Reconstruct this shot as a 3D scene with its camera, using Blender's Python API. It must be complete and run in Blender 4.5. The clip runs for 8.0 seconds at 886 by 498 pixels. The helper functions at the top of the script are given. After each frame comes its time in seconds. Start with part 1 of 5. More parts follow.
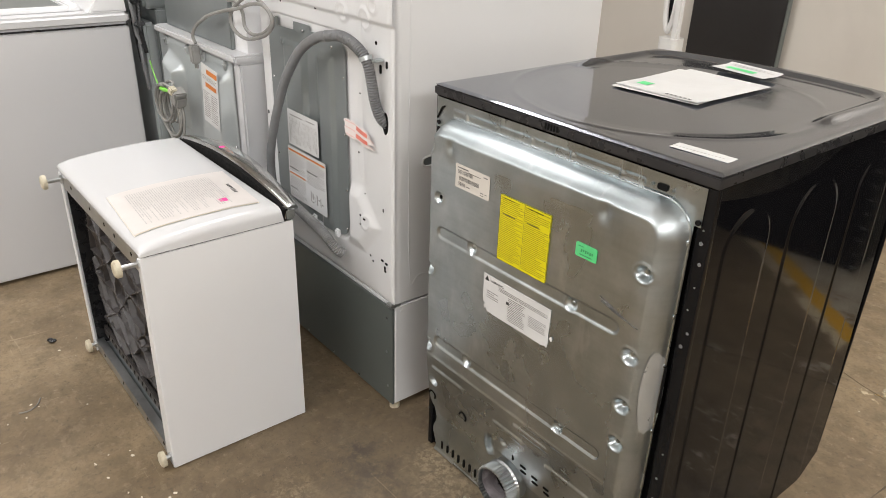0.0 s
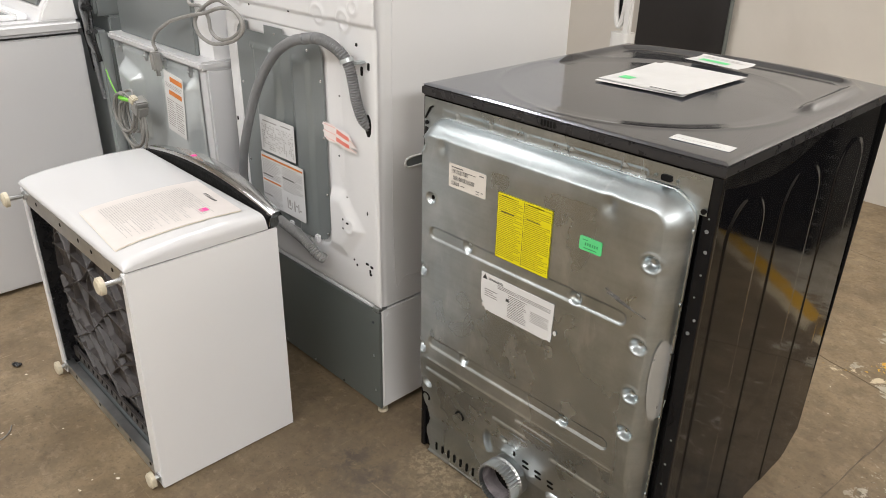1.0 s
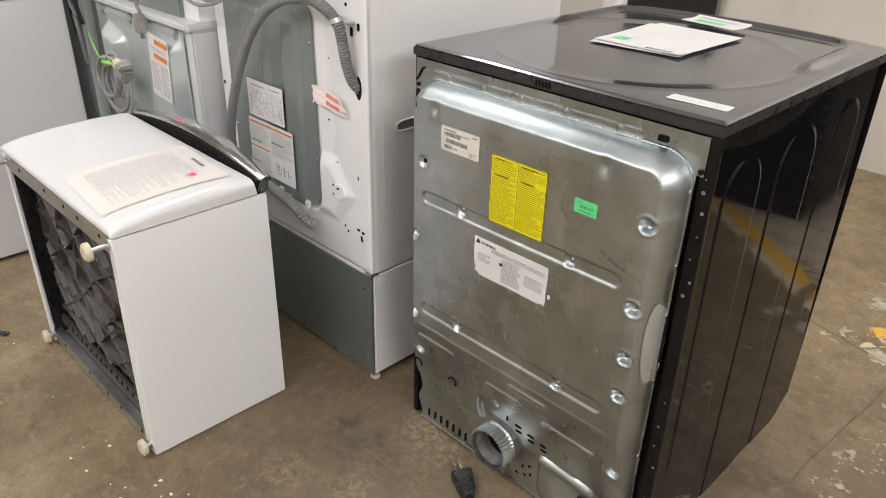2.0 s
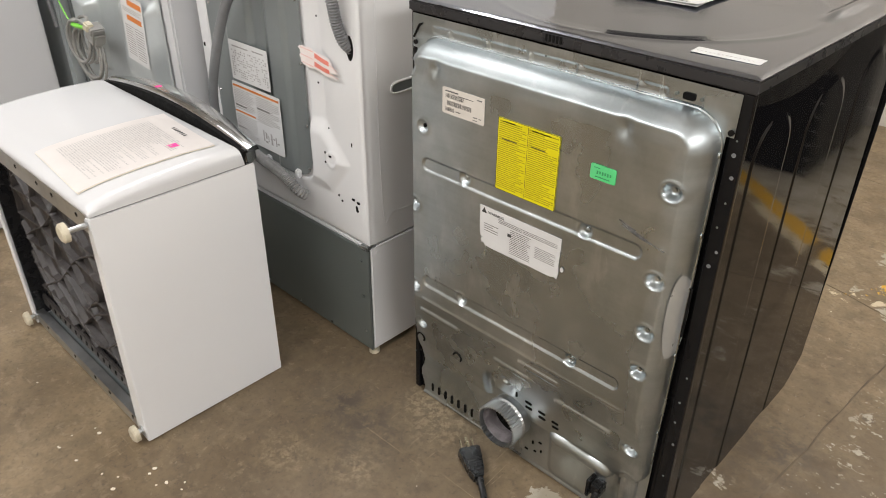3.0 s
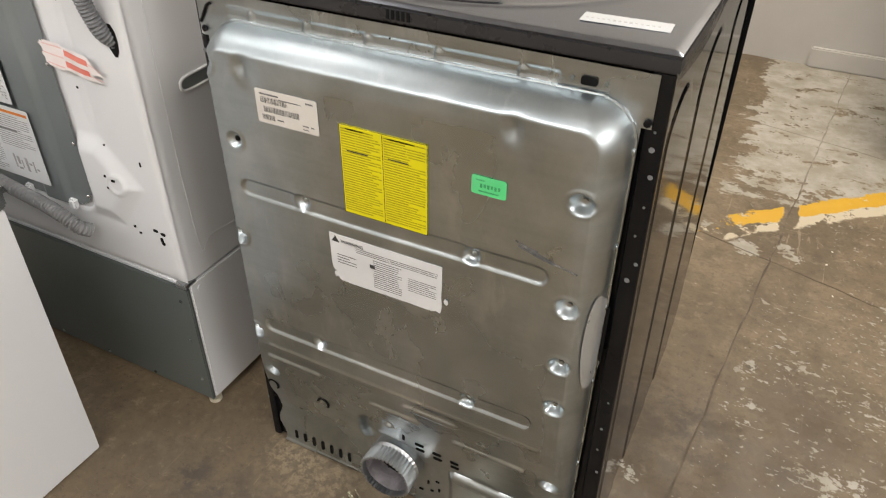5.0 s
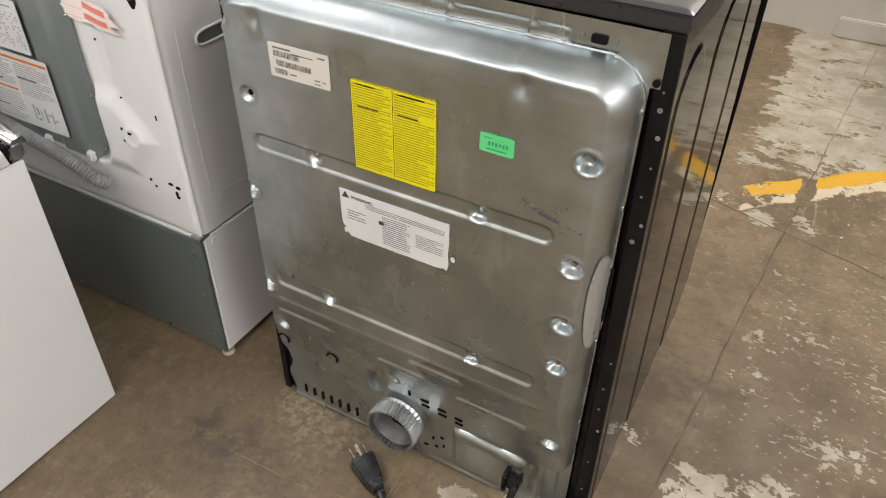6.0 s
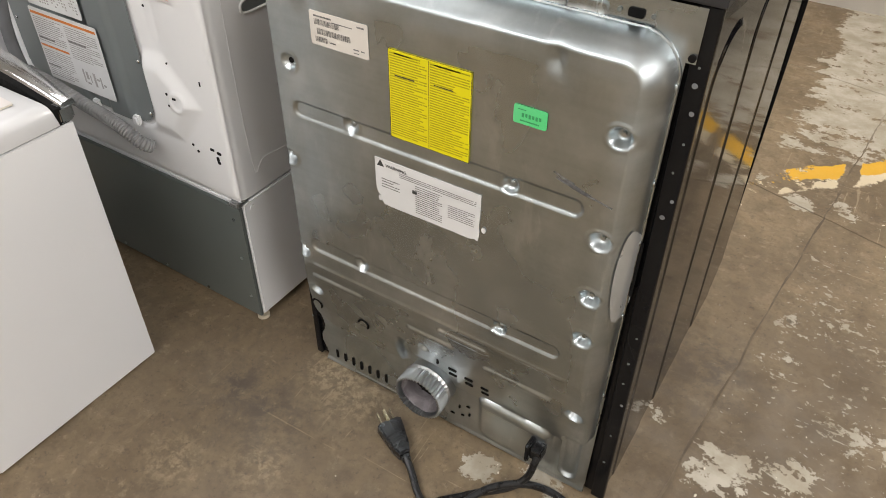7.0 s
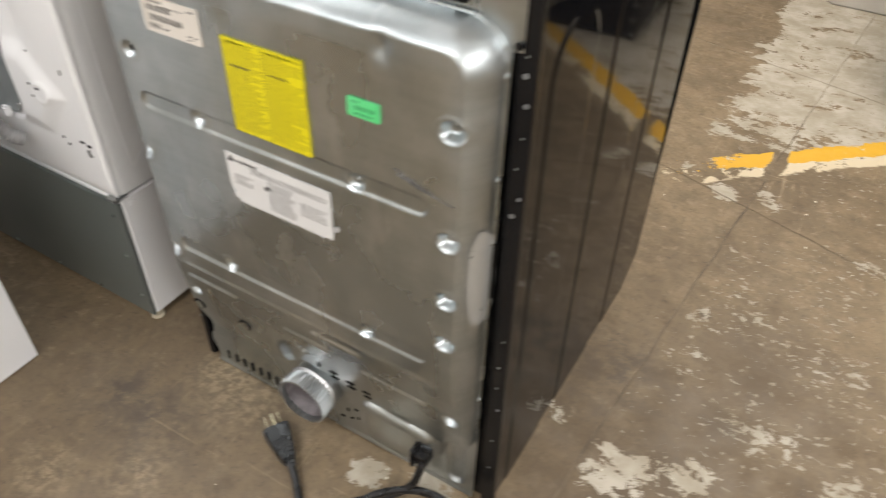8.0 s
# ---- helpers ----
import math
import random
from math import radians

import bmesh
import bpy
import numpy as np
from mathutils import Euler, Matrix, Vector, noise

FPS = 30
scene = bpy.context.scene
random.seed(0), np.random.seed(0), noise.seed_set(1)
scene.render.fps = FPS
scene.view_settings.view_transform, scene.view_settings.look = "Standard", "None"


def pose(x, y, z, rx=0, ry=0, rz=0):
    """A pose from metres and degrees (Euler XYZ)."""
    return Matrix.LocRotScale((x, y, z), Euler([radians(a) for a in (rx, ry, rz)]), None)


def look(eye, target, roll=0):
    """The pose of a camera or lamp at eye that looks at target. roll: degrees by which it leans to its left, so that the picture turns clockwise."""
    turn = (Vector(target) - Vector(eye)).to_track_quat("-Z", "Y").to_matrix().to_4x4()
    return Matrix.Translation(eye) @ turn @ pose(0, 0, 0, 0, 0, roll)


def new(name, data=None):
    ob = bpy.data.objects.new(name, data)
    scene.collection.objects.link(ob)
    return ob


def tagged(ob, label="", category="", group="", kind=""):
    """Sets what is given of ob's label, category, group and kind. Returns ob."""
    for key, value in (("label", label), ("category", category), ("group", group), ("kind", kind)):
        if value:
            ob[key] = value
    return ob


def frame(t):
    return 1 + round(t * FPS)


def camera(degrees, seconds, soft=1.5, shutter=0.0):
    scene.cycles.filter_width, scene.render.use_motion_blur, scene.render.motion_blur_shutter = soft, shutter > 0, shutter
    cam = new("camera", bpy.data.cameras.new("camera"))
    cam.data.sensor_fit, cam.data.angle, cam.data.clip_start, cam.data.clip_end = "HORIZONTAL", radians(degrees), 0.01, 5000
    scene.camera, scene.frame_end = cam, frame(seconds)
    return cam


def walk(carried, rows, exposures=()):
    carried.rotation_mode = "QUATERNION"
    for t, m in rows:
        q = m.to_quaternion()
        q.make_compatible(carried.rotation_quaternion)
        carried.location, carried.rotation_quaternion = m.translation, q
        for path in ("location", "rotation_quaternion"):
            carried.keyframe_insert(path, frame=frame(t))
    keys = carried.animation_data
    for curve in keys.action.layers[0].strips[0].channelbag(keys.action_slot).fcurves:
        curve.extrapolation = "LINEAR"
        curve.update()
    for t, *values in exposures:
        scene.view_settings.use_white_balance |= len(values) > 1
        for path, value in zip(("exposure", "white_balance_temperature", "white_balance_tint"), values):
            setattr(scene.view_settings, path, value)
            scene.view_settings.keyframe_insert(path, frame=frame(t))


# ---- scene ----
cam = camera(62.1, 8.0, soft=0.9, shutter=0.35)
PATH = [
    (0, (1.251, -1.005, 1.376), (-0.135, 0.14, 0.501), 1.9),
    (0.5, (1.188, -1.053, 1.369), (-0.144, 0.163, 0.504), 1.4),
    (1, (1.175, -1.085, 1.371), (-0.112, 0.175, 0.5), 1.3),
    (2.5, (1.134, -1.076, 1.334), (-0.081, 0.166, 0.343), 1.3),
    (3, (1.072, -1.037, 1.323), (-0.105, 0.206, 0.288), 0.7),
    (3.5, (0.993, -0.927, 1.329), (-0.112, 0.352, 0.26), -0.0),
    (4, (0.912, -0.853, 1.329), (-0.06, 0.505, 0.229), -0.1),
    (4.5, (0.833, -0.819, 1.325), (-0.022, 0.593, 0.195), -0.5),
    (5, (0.82, -0.807, 1.29), (0.087, 0.641, 0.123), 0.6),
    (5.2, (0.822, -0.802, 1.28), (0.103, 0.638, 0.094), 0.7),
    (6.5, (0.853, -0.828, 1.287), (0.066, 0.509, 0.024), 1.3),
    (7, (0.859, -0.832, 1.287), (0.046, 0.467, 0.002), 0.8),
    (7.5, (0.883, -0.805, 1.284), (0.067, 0.474, -0.02), 0.5),
    (7.7, (0.915, -0.762, 1.259), (0.085, 0.524, -0.029), 0.8),
    (7.8, (0.935, -0.74, 1.256), (0.117, 0.548, -0.037), 0.8),
    (7.9, (0.949, -0.715, 1.252), (0.166, 0.588, -0.047), 0.9),
    (8, (0.981, -0.681, 1.264), (0.228, 0.624, -0.05), 1.7),
]
walk(cam, [(t, look(eye, target, roll)) for t, eye, target, roll in PATH], exposures=[(0, 0.0), (4.5, 0.0), (7.5, 0.05), (8, 0.2)])

# ---- world and lamps ----
world = bpy.data.worlds.new("world")
scene.world = world
world.use_nodes = True
world.node_tree.nodes["Background"].inputs[0].default_value = (0.9, 0.92, 1.0, 1)
world.node_tree.nodes["Background"].inputs[1].default_value = 0.02

CEIL, HANG = 3.2, 2.88
TUBE_POWER = 25.4


def tube_lamp(x, y, size, power, lean, up, tint):
    """One face of a fitting: shining down, or up at the ceiling; lean turns it towards -x."""
    data = bpy.data.lights.new("fluorescent_lamp", "AREA")
    data.shape, data.size, data.size_y = "RECTANGLE", size[0], size[1]
    data.energy, data.color = power, tint
    ob = new("fluorescent_lamp", data)
    ob.matrix_world = pose(x, y, HANG, 0, lean, 0) @ pose(0, 0, 0.045 if up else -0.035, 180 if up else 0)
    return ob


# unseen fittings, placed and tinted for brightness; eastern ones lean inwards, north side yellower
COOL, PLAIN, WARM = (0.955, 0.945, 0.950), (0.960, 0.945, 0.940), (0.995, 0.940, 0.860)
LONG_Y, LONG_X = (0.55, 1.50), (2.60, 0.50)
LAMPS = [(4.3, -0.35, 1.1, PLAIN, 52, LONG_Y), (4.3, -2.05, 2.9, PLAIN, 52, LONG_Y), (-0.1, -2.15, 2.55, COOL, 0, LONG_X), (1.3, 2.1, 2.1, WARM, 0, LONG_Y), (-1.6, 0.55, 1.7, PLAIN, 0, LONG_Y), (-2.5, -2.0, 1.0, COOL, 0, LONG_Y)]
for lx, ly, share, tint, lean, size in LAMPS:
    tube_lamp(lx, ly, size, TUBE_POWER * share, lean, False, tint)
    # added upward face, to brighten the ceiling that the lid reflects
    tube_lamp(lx, ly, size, TUBE_POWER * share * 0.34, lean, True, tint)


# ---- materials ----
def nodes_of(name):
    m = bpy.data.materials.new(name)
    m.use_nodes = True
    nt = m.node_tree
    return m, nt, nt.nodes["Principled BSDF"]


class Net:
    """Short-hand for building shader nodes."""

    def __init__(self, nt):
        self.nt = nt
        self.pos = self.node("ShaderNodeNewGeometry").outputs["Position"]

    def node(self, kind, **kw):
        n = self.nt.nodes.new(kind)
        for k, v in kw.items():
            setattr(n, k, v)
        return n

    def put(self, sock, v):
        if isinstance(v, bpy.types.NodeSocket):
            self.nt.links.new(v, sock)
        elif isinstance(v, (tuple, list)) and len(v) == 3 and sock.type == "RGBA":
            sock.default_value = (*v, 1)
        else:
            sock.default_value = v

    def math(self, op, a, b=0.0, c=0.0):
        n = self.node("ShaderNodeMath", operation=op)
        for s, v in zip(n.inputs, (a, b, c)):
            self.put(s, v)
        return n.outputs[0]

    def noise(self, scale, detail=4.0, rough=0.55, dist=0.0, vec=None):
        n = self.node("ShaderNodeTexNoise")
        self.put(n.inputs["Vector"], vec if vec is not None else self.pos)
        for k, v in (("Scale", scale), ("Detail", detail), ("Roughness", rough), ("Distortion", dist)):
            n.inputs[k].default_value = v
        return n.outputs["Fac"]

    def stretch(self, sx, sy, sz):
        n = self.node("ShaderNodeVectorMath", operation="MULTIPLY")
        self.put(n.inputs[0], self.pos)
        n.inputs[1].default_value = (sx, sy, sz)
        return n.outputs[0]

    def ramp(self, v, lo, hi, a=0.0, b=1.0, smooth=True):
        n = self.node("ShaderNodeMapRange", interpolation_type="SMOOTHSTEP" if smooth else "LINEAR")
        for k, val in zip(n.inputs, (v, lo, hi, a, b)):
            self.put(k, val)
        return n.outputs[0]

    def mix(self, f, a, b):
        n = self.node("ShaderNodeMix", data_type="RGBA")
        self.put(n.inputs[0], f)
        self.put(n.inputs[6], a)
        self.put(n.inputs[7], b)
        return n.outputs[2]

    def near(self, x, y, r0, r1):
        """1 inside r0 of a floor point, falling to 0 at r1."""
        n = self.node("ShaderNodeVectorMath", operation="DISTANCE")
        self.put(n.inputs[0], self.pos)
        n.inputs[1].default_value = (x, y, 0)
        return self.ramp(n.outputs["Value"], r0, r1, 1.0, 0.0)

    def axis(self, i):
        n = self.node("ShaderNodeSeparateXYZ")
        self.put(n.inputs[0], self.pos)
        return n.outputs[i]

    def bump(self, height, strength, dist=0.002):
        n = self.node("ShaderNodeBump")
        n.inputs["Strength"].default_value, n.inputs["Distance"].default_value = strength, dist
        self.put(n.inputs["Height"], height)
        return n.outputs[0]


def surface(name, base, dark=None, scale=6.0, amount=1.0, rough=0.4, rough_var=0.1, metal=0.0, bump=0.0,
            bump_scale=120.0, coat=0.0, specks=None, speck_scale=40.0):
    """A plain painted, plastic or metal surface with stains at a large scale and grain at a small one."""
    m, nt, p = nodes_of(name)
    net = Net(nt)
    dark = dark or tuple(c * 0.82 for c in base)
    big = net.ramp(net.noise(scale, 6, 0.6, 0.4), 0.35, 0.72, 0, amount)
    col = net.mix(big, base, dark)
    if specks:
        col = net.mix(net.ramp(net.noise(speck_scale, 3, 0.6), 0.66, 0.72), col, specks)
    net.put(p.inputs["Base Color"], col)
    fine = net.noise(scale * 5, 5, 0.6)
    net.put(p.inputs["Roughness"], net.ramp(fine, 0.3, 0.7, max(0.02, rough - rough_var), rough + rough_var))
    p.inputs["Metallic"].default_value = metal
    p.inputs["Coat Weight"].default_value = coat
    p.inputs["Coat Roughness"].default_value = 0.08
    if bump:
        net.put(p.inputs["Normal"], net.bump(net.noise(bump_scale, 3), bump))
    return m


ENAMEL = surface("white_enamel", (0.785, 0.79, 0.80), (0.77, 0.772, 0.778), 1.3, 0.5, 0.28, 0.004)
ENAMEL_WASHER = surface("soft_white_enamel", (0.69, 0.692, 0.695), (0.67, 0.672, 0.676), 1.3, 0.5, 0.30, 0.004)
# white enamel greyed for machines in weaker light; shade put in the colour
ENAMEL_SHADED = surface("shaded_white_enamel", (0.57, 0.572, 0.58), (0.545, 0.547, 0.555), 1.3, 0.5, 0.30, 0.004)
# white of the pedestal, darkened to offset strong light on its upward face
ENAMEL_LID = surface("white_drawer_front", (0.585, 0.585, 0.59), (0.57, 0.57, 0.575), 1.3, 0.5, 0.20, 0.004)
GREY_DARK = surface("dark_grey_painted_sheet", (0.172, 0.192, 0.185), (0.158, 0.177, 0.170), 2.0, 0.6, 0.30, 0.015, metal=0.4, bump=0.02)
ENAMEL_WARM = surface("white_enamel_dusty", (0.76, 0.755, 0.74), (0.62, 0.61, 0.59), 4.0, 0.8, 0.36, 0.08, bump=0.05, bump_scale=220)
GREY_SHEET = surface("grey_painted_sheet", (0.225, 0.246, 0.246), (0.205, 0.224, 0.224), 2.5, 0.6, 0.32, 0.015, metal=0.35)
GREY_LIGHT = surface("pale_zinc_sheet", (0.50, 0.535, 0.54), (0.43, 0.46, 0.465), 4.0, 0.8, 0.34, 0.05, metal=0.45, bump=0.04)
BLACK_PLASTIC = surface("black_plastic", (0.008, 0.008, 0.009), (0.014, 0.0135, 0.0135), 8.0, 0.5, 0.30, 0.1, bump=0.02, bump_scale=300)
BLACK_HOLE = surface("dark_opening", (0.008, 0.008, 0.008), (0.015, 0.014, 0.013), 20, 0.5, 0.7, 0.1)
BLACK_HOLE.node_tree.nodes["Principled BSDF"].inputs["IOR"].default_value = 1.15
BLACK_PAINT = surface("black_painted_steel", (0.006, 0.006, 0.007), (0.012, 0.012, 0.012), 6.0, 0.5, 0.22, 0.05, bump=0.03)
BLACK_PAINT.node_tree.nodes["Principled BSDF"].inputs["IOR"].default_value = 1.28
# the lid's enamel again, in a darker copy for its shaded edge
LID_EDGE = surface("dark_grey_lid_edge", (0.022, 0.022, 0.024), (0.030, 0.030, 0.031), 6.0, 0.5, 0.30, 0.05)
MATT_BLACK = surface("matt_black_board", (0.016, 0.014, 0.014), (0.019, 0.017, 0.016), 3.0, 0.5, 0.55, 0.03)
LABEL_CREAM = surface("cream_sticker", (0.64, 0.605, 0.55), (0.60, 0.565, 0.51), 12, 0.8, 0.45, 0.08)
CHROME = surface("chrome_trim", (0.72, 0.72, 0.72), (0.5, 0.5, 0.5), 8.0, 0.5, 0.12, 0.05, metal=1.0)
OVAL = surface("pale_grey_plate", (0.46, 0.47, 0.46), (0.38, 0.39, 0.38), 10, 0.6, 0.32, 0.05, metal=0.5)
LINT = surface("dusty_lint", (0.13, 0.115, 0.12), (0.30, 0.275, 0.285), 30, 0.9, 0.7, 0.1, bump=0.2, bump_scale=90)
CREAM = surface("cream_plastic_foot", (0.62, 0.57, 0.44), (0.42, 0.36, 0.26), 40, 0.7, 0.45, 0.1)
HOSE_PALE = surface("pale_hose_rubber", (0.30, 0.30, 0.30), (0.22, 0.22, 0.22), 14, 0.8, 0.40, 0.08)
HOSE = surface("grey_hose_rubber", (0.185, 0.19, 0.195), (0.15, 0.15, 0.155), 14, 0.8, 0.42, 0.08, bump=0.05)
CORD_GREY = surface("grey_cord_rubber", (0.27, 0.265, 0.25), (0.20, 0.195, 0.18), 20, 0.8, 0.5, 0.1)
PAGE = surface("printed_page", (0.60, 0.562, 0.538), (0.56, 0.522, 0.495), 9, 0.8, 0.7, 0.08, bump=0.03, bump_scale=60)
PAPER = surface("white_paper", (0.585, 0.582, 0.58), (0.56, 0.555, 0.55), 9, 0.8, 0.7, 0.08, bump=0.03, bump_scale=60)
PAPER_CREAM = surface("cream_card", (0.78, 0.72, 0.60), (0.70, 0.63, 0.50), 9, 0.7, 0.65, 0.08)
LABEL_WHITE = surface("white_sticker", (0.66, 0.662, 0.658), (0.60, 0.602, 0.598), 12, 0.8, 0.42, 0.08)
LABEL_YELLOW = surface("yellow_sticker", (0.74, 0.66, 0.004), (0.66, 0.58, 0.004), 10, 0.6, 0.38, 0.06)
LABEL_GREEN = surface("green_sticker", (0.10, 0.62, 0.22), (0.14, 0.60, 0.26), 14, 0.6, 0.5, 0.06)
TIE_GREEN = surface("green_wire", (0.20, 0.60, 0.06), (0.16, 0.52, 0.05), 14, 0.6, 0.5, 0.06)
LABEL_PINK = surface("pink_sticker", (0.85, 0.06, 0.32), (0.75, 0.05, 0.28), 14, 0.6, 0.5, 0.06)
LABEL_ORANGE = surface("orange_print", (0.66, 0.20, 0.03), (0.58, 0.17, 0.03), 14, 0.6, 0.45, 0.06)
LABEL_RED = surface("red_print", (0.74, 0.19, 0.14), (0.72, 0.32, 0.27), 14, 0.6, 0.45, 0.06)
TAPE_RULE = surface("pale_red_print", (0.76, 0.46, 0.42), (0.78, 0.58, 0.54), 30, 0.8, 0.45, 0.06)
TAPE = surface("pink_white_tape", (0.78, 0.74, 0.72), (0.77, 0.64, 0.61), 22, 0.7, 0.4, 0.06)
INK_GREEN = surface("print_on_green", (0.03, 0.26, 0.09), (0.05, 0.36, 0.13), 120, 0.9, 0.5, 0.05)
INK_MID = surface("printed_text", (0.13, 0.125, 0.12), (0.24, 0.235, 0.225), 110, 0.9, 0.6, 0.05)
SMEAR = surface("rubbed_mark", (0.060, 0.058, 0.056), (0.16, 0.158, 0.15), 140, 1.0, 0.8, 0.08)
SMEAR.node_tree.nodes["Principled BSDF"].inputs["IOR"].default_value = 1.15
PIN_BRASS = surface("dull_brass_pin", (0.30, 0.25, 0.16), (0.20, 0.17, 0.12), 60, 0.8, 0.3, 0.08, metal=1.0)
INK = surface("dark_ink", (0.035, 0.034, 0.033), (0.06, 0.058, 0.055), 60, 0.7, 0.6, 0.05)
INK_FAINT = surface("faint_ink", (0.40, 0.385, 0.37), (0.54, 0.52, 0.50), 90, 0.9, 0.6, 0.05)
INK_PALE = surface("pale_ink", (0.30, 0.29, 0.28), (0.43, 0.42, 0.405), 90, 0.9, 0.6, 0.05)
INK_OLIVE = surface("print_on_yellow", (0.34, 0.29, 0.006), (0.50, 0.44, 0.006), 120, 0.9, 0.45, 0.05)
PLASTER = surface("painted_wall", (0.60, 0.565, 0.51), (0.53, 0.495, 0.445), 1.4, 0.8, 0.55, 0.08, bump=0.12, bump_scale=40)
CEILING = surface("white_ceiling", (0.76, 0.76, 0.755), (0.70, 0.70, 0.69), 1.2, 0.8, 0.7, 0.06)
RIB_PLASTIC = surface("dusty_black_plastic", (0.032, 0.028, 0.027), (0.054, 0.047, 0.045), 14, 0.9, 0.42, 0.1, bump=0.05, bump_scale=90)


def zinc_material(name, lo, hi, rough, bends=False):
    """Galvanised steel: rolled grain, faint cloudy patches and smudges."""
    m, nt, p = nodes_of(name)
    net = Net(nt)
    cloud = net.noise(3.2, 6, 0.6, 0.5)
    streak = net.noise(1.0, 4, 0.6, 0.0, net.stretch(3, 3, 70))
    fine = net.noise(150, 3, 0.6)
    v = net.math("ADD", net.math("MULTIPLY", cloud, 0.62), net.math("ADD", net.math("MULTIPLY", streak, 0.26), net.math("MULTIPLY", fine, 0.12)))
    col = net.mix(net.ramp(v, 0.32, 0.68), lo, hi)
    col = net.mix(net.ramp(net.noise(5, 4, 0.6, 0.6), 0.48, 0.80, 0, 0.45), col, (0.33, 0.335, 0.33))
    col = net.mix(net.ramp(net.noise(2.3, 3, 0.5, 1.0, net.stretch(1.6, 1, 0.8)), 0.50, 0.72, 0, 0.32), col, (0.64, 0.66, 0.67))
    # dull drips and rubbed, cloudy spots
    drip = net.math("MULTIPLY", net.ramp(net.noise(1.0, 3, 0.5, 0.0, net.stretch(22, 22, 5)), 0.45, 0.80), net.ramp(net.noise(4.5, 2, 0.5), 0.42, 0.70))
    col = net.mix(net.math("MULTIPLY", drip, 0.55), col, (0.27, 0.275, 0.27))
    spot = net.ramp(net.noise(15, 3, 0.5), 0.42, 0.72)
    col = net.mix(net.math("MULTIPLY", spot, 0.26), col, (0.66, 0.69, 0.70))
    frost = net.math("MULTIPLY", net.ramp(net.noise(1.0, 6, 0.68, 0.5, net.stretch(26, 26, 9)), 0.52, 0.66), net.ramp(net.noise(5.5, 3, 0.5, 0.4), 0.46, 0.66))
    col = net.mix(net.math("MULTIPLY", frost, 0.45), col, (0.70, 0.72, 0.72))
    net.put(p.inputs["Base Color"], col)
    p.inputs["Metallic"].default_value = 1.0
    net.put(p.inputs["Roughness"], net.math("ADD", net.ramp(net.noise(3.5, 2, 0.5, 0.6), 0.3, 0.7, rough - 0.03, rough + 0.05), net.math("MULTIPLY", net.math("ADD", spot, net.math("ADD", drip, frost)), 0.04)))
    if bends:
        # roughness raised by position along the shoulders, to put a broad bright sheen there
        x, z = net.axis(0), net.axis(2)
        shoulder_mask = net.math("MAXIMUM", net.math("MAXIMUM", net.ramp(x, 0.606, 0.642), net.ramp(x, 0.060, 0.095, 1, 0)), net.ramp(z, 0.876, 0.894, 0.0, 0.9))
        shoulder_mask = net.math("MULTIPLY", shoulder_mask, net.math("MULTIPLY", net.ramp(x, 0.667, 0.671, 1, 0), net.ramp(z, 0.934, 0.938, 1, 0)))
        shoulder_rough = net.ramp(net.noise(1.0, 4, 0.6, 0.3, net.stretch(4, 4, 34)), 0.35, 0.65, 0.11, 0.19)
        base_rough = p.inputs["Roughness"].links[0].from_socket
        net.put(p.inputs["Roughness"], net.math("ADD", base_rough, net.math("MULTIPLY", shoulder_mask, shoulder_rough)))
    h = net.math("ADD", net.noise(7, 2, 0.5), net.math("MULTIPLY", net.noise(160, 2, 0.5), 0.004))
    net.put(p.inputs["Normal"], net.bump(h, 0.05, 0.004))
    return m


ZINC = zinc_material("galvanised_steel", (0.352, 0.390, 0.402), (0.456, 0.500, 0.514), 0.262)
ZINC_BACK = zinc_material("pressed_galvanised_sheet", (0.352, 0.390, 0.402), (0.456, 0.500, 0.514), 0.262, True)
ZINC_DUCT = zinc_material("galvanised_duct", (0.44, 0.455, 0.46), (0.56, 0.57, 0.575), 0.33)
ZINC_SCRATCHED = zinc_material("worn_zinc_rail", (0.48, 0.49, 0.49), (0.62, 0.63, 0.63), 0.36)


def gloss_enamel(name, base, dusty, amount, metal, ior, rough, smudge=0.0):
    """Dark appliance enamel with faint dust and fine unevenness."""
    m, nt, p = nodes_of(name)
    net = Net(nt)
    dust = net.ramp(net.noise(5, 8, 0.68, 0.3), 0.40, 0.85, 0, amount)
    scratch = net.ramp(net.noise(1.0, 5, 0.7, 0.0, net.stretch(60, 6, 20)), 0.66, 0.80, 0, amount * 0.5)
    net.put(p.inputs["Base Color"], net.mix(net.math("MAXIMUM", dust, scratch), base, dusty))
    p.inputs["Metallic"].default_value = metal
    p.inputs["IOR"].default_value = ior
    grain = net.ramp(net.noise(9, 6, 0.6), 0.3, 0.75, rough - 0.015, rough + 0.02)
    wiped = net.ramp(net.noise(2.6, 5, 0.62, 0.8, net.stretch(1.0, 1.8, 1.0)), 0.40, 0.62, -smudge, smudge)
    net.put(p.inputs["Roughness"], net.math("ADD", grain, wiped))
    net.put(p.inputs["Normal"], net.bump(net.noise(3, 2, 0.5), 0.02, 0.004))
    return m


# one enamel in two copies: lighter for the lit lid, darker for shaded sides
GRAPHITE_LIT = gloss_enamel("lit_graphite_lid", (0.272, 0.286, 0.320), (0.312, 0.322, 0.346), 0.35, 0.95, 1.5, 0.125, 0.045)
GRAPHITE_SHADED = gloss_enamel("shaded_graphite_side", (0.005, 0.005, 0.006), (0.010, 0.010, 0.010), 0.15, 0.0, 1.27, 0.065)

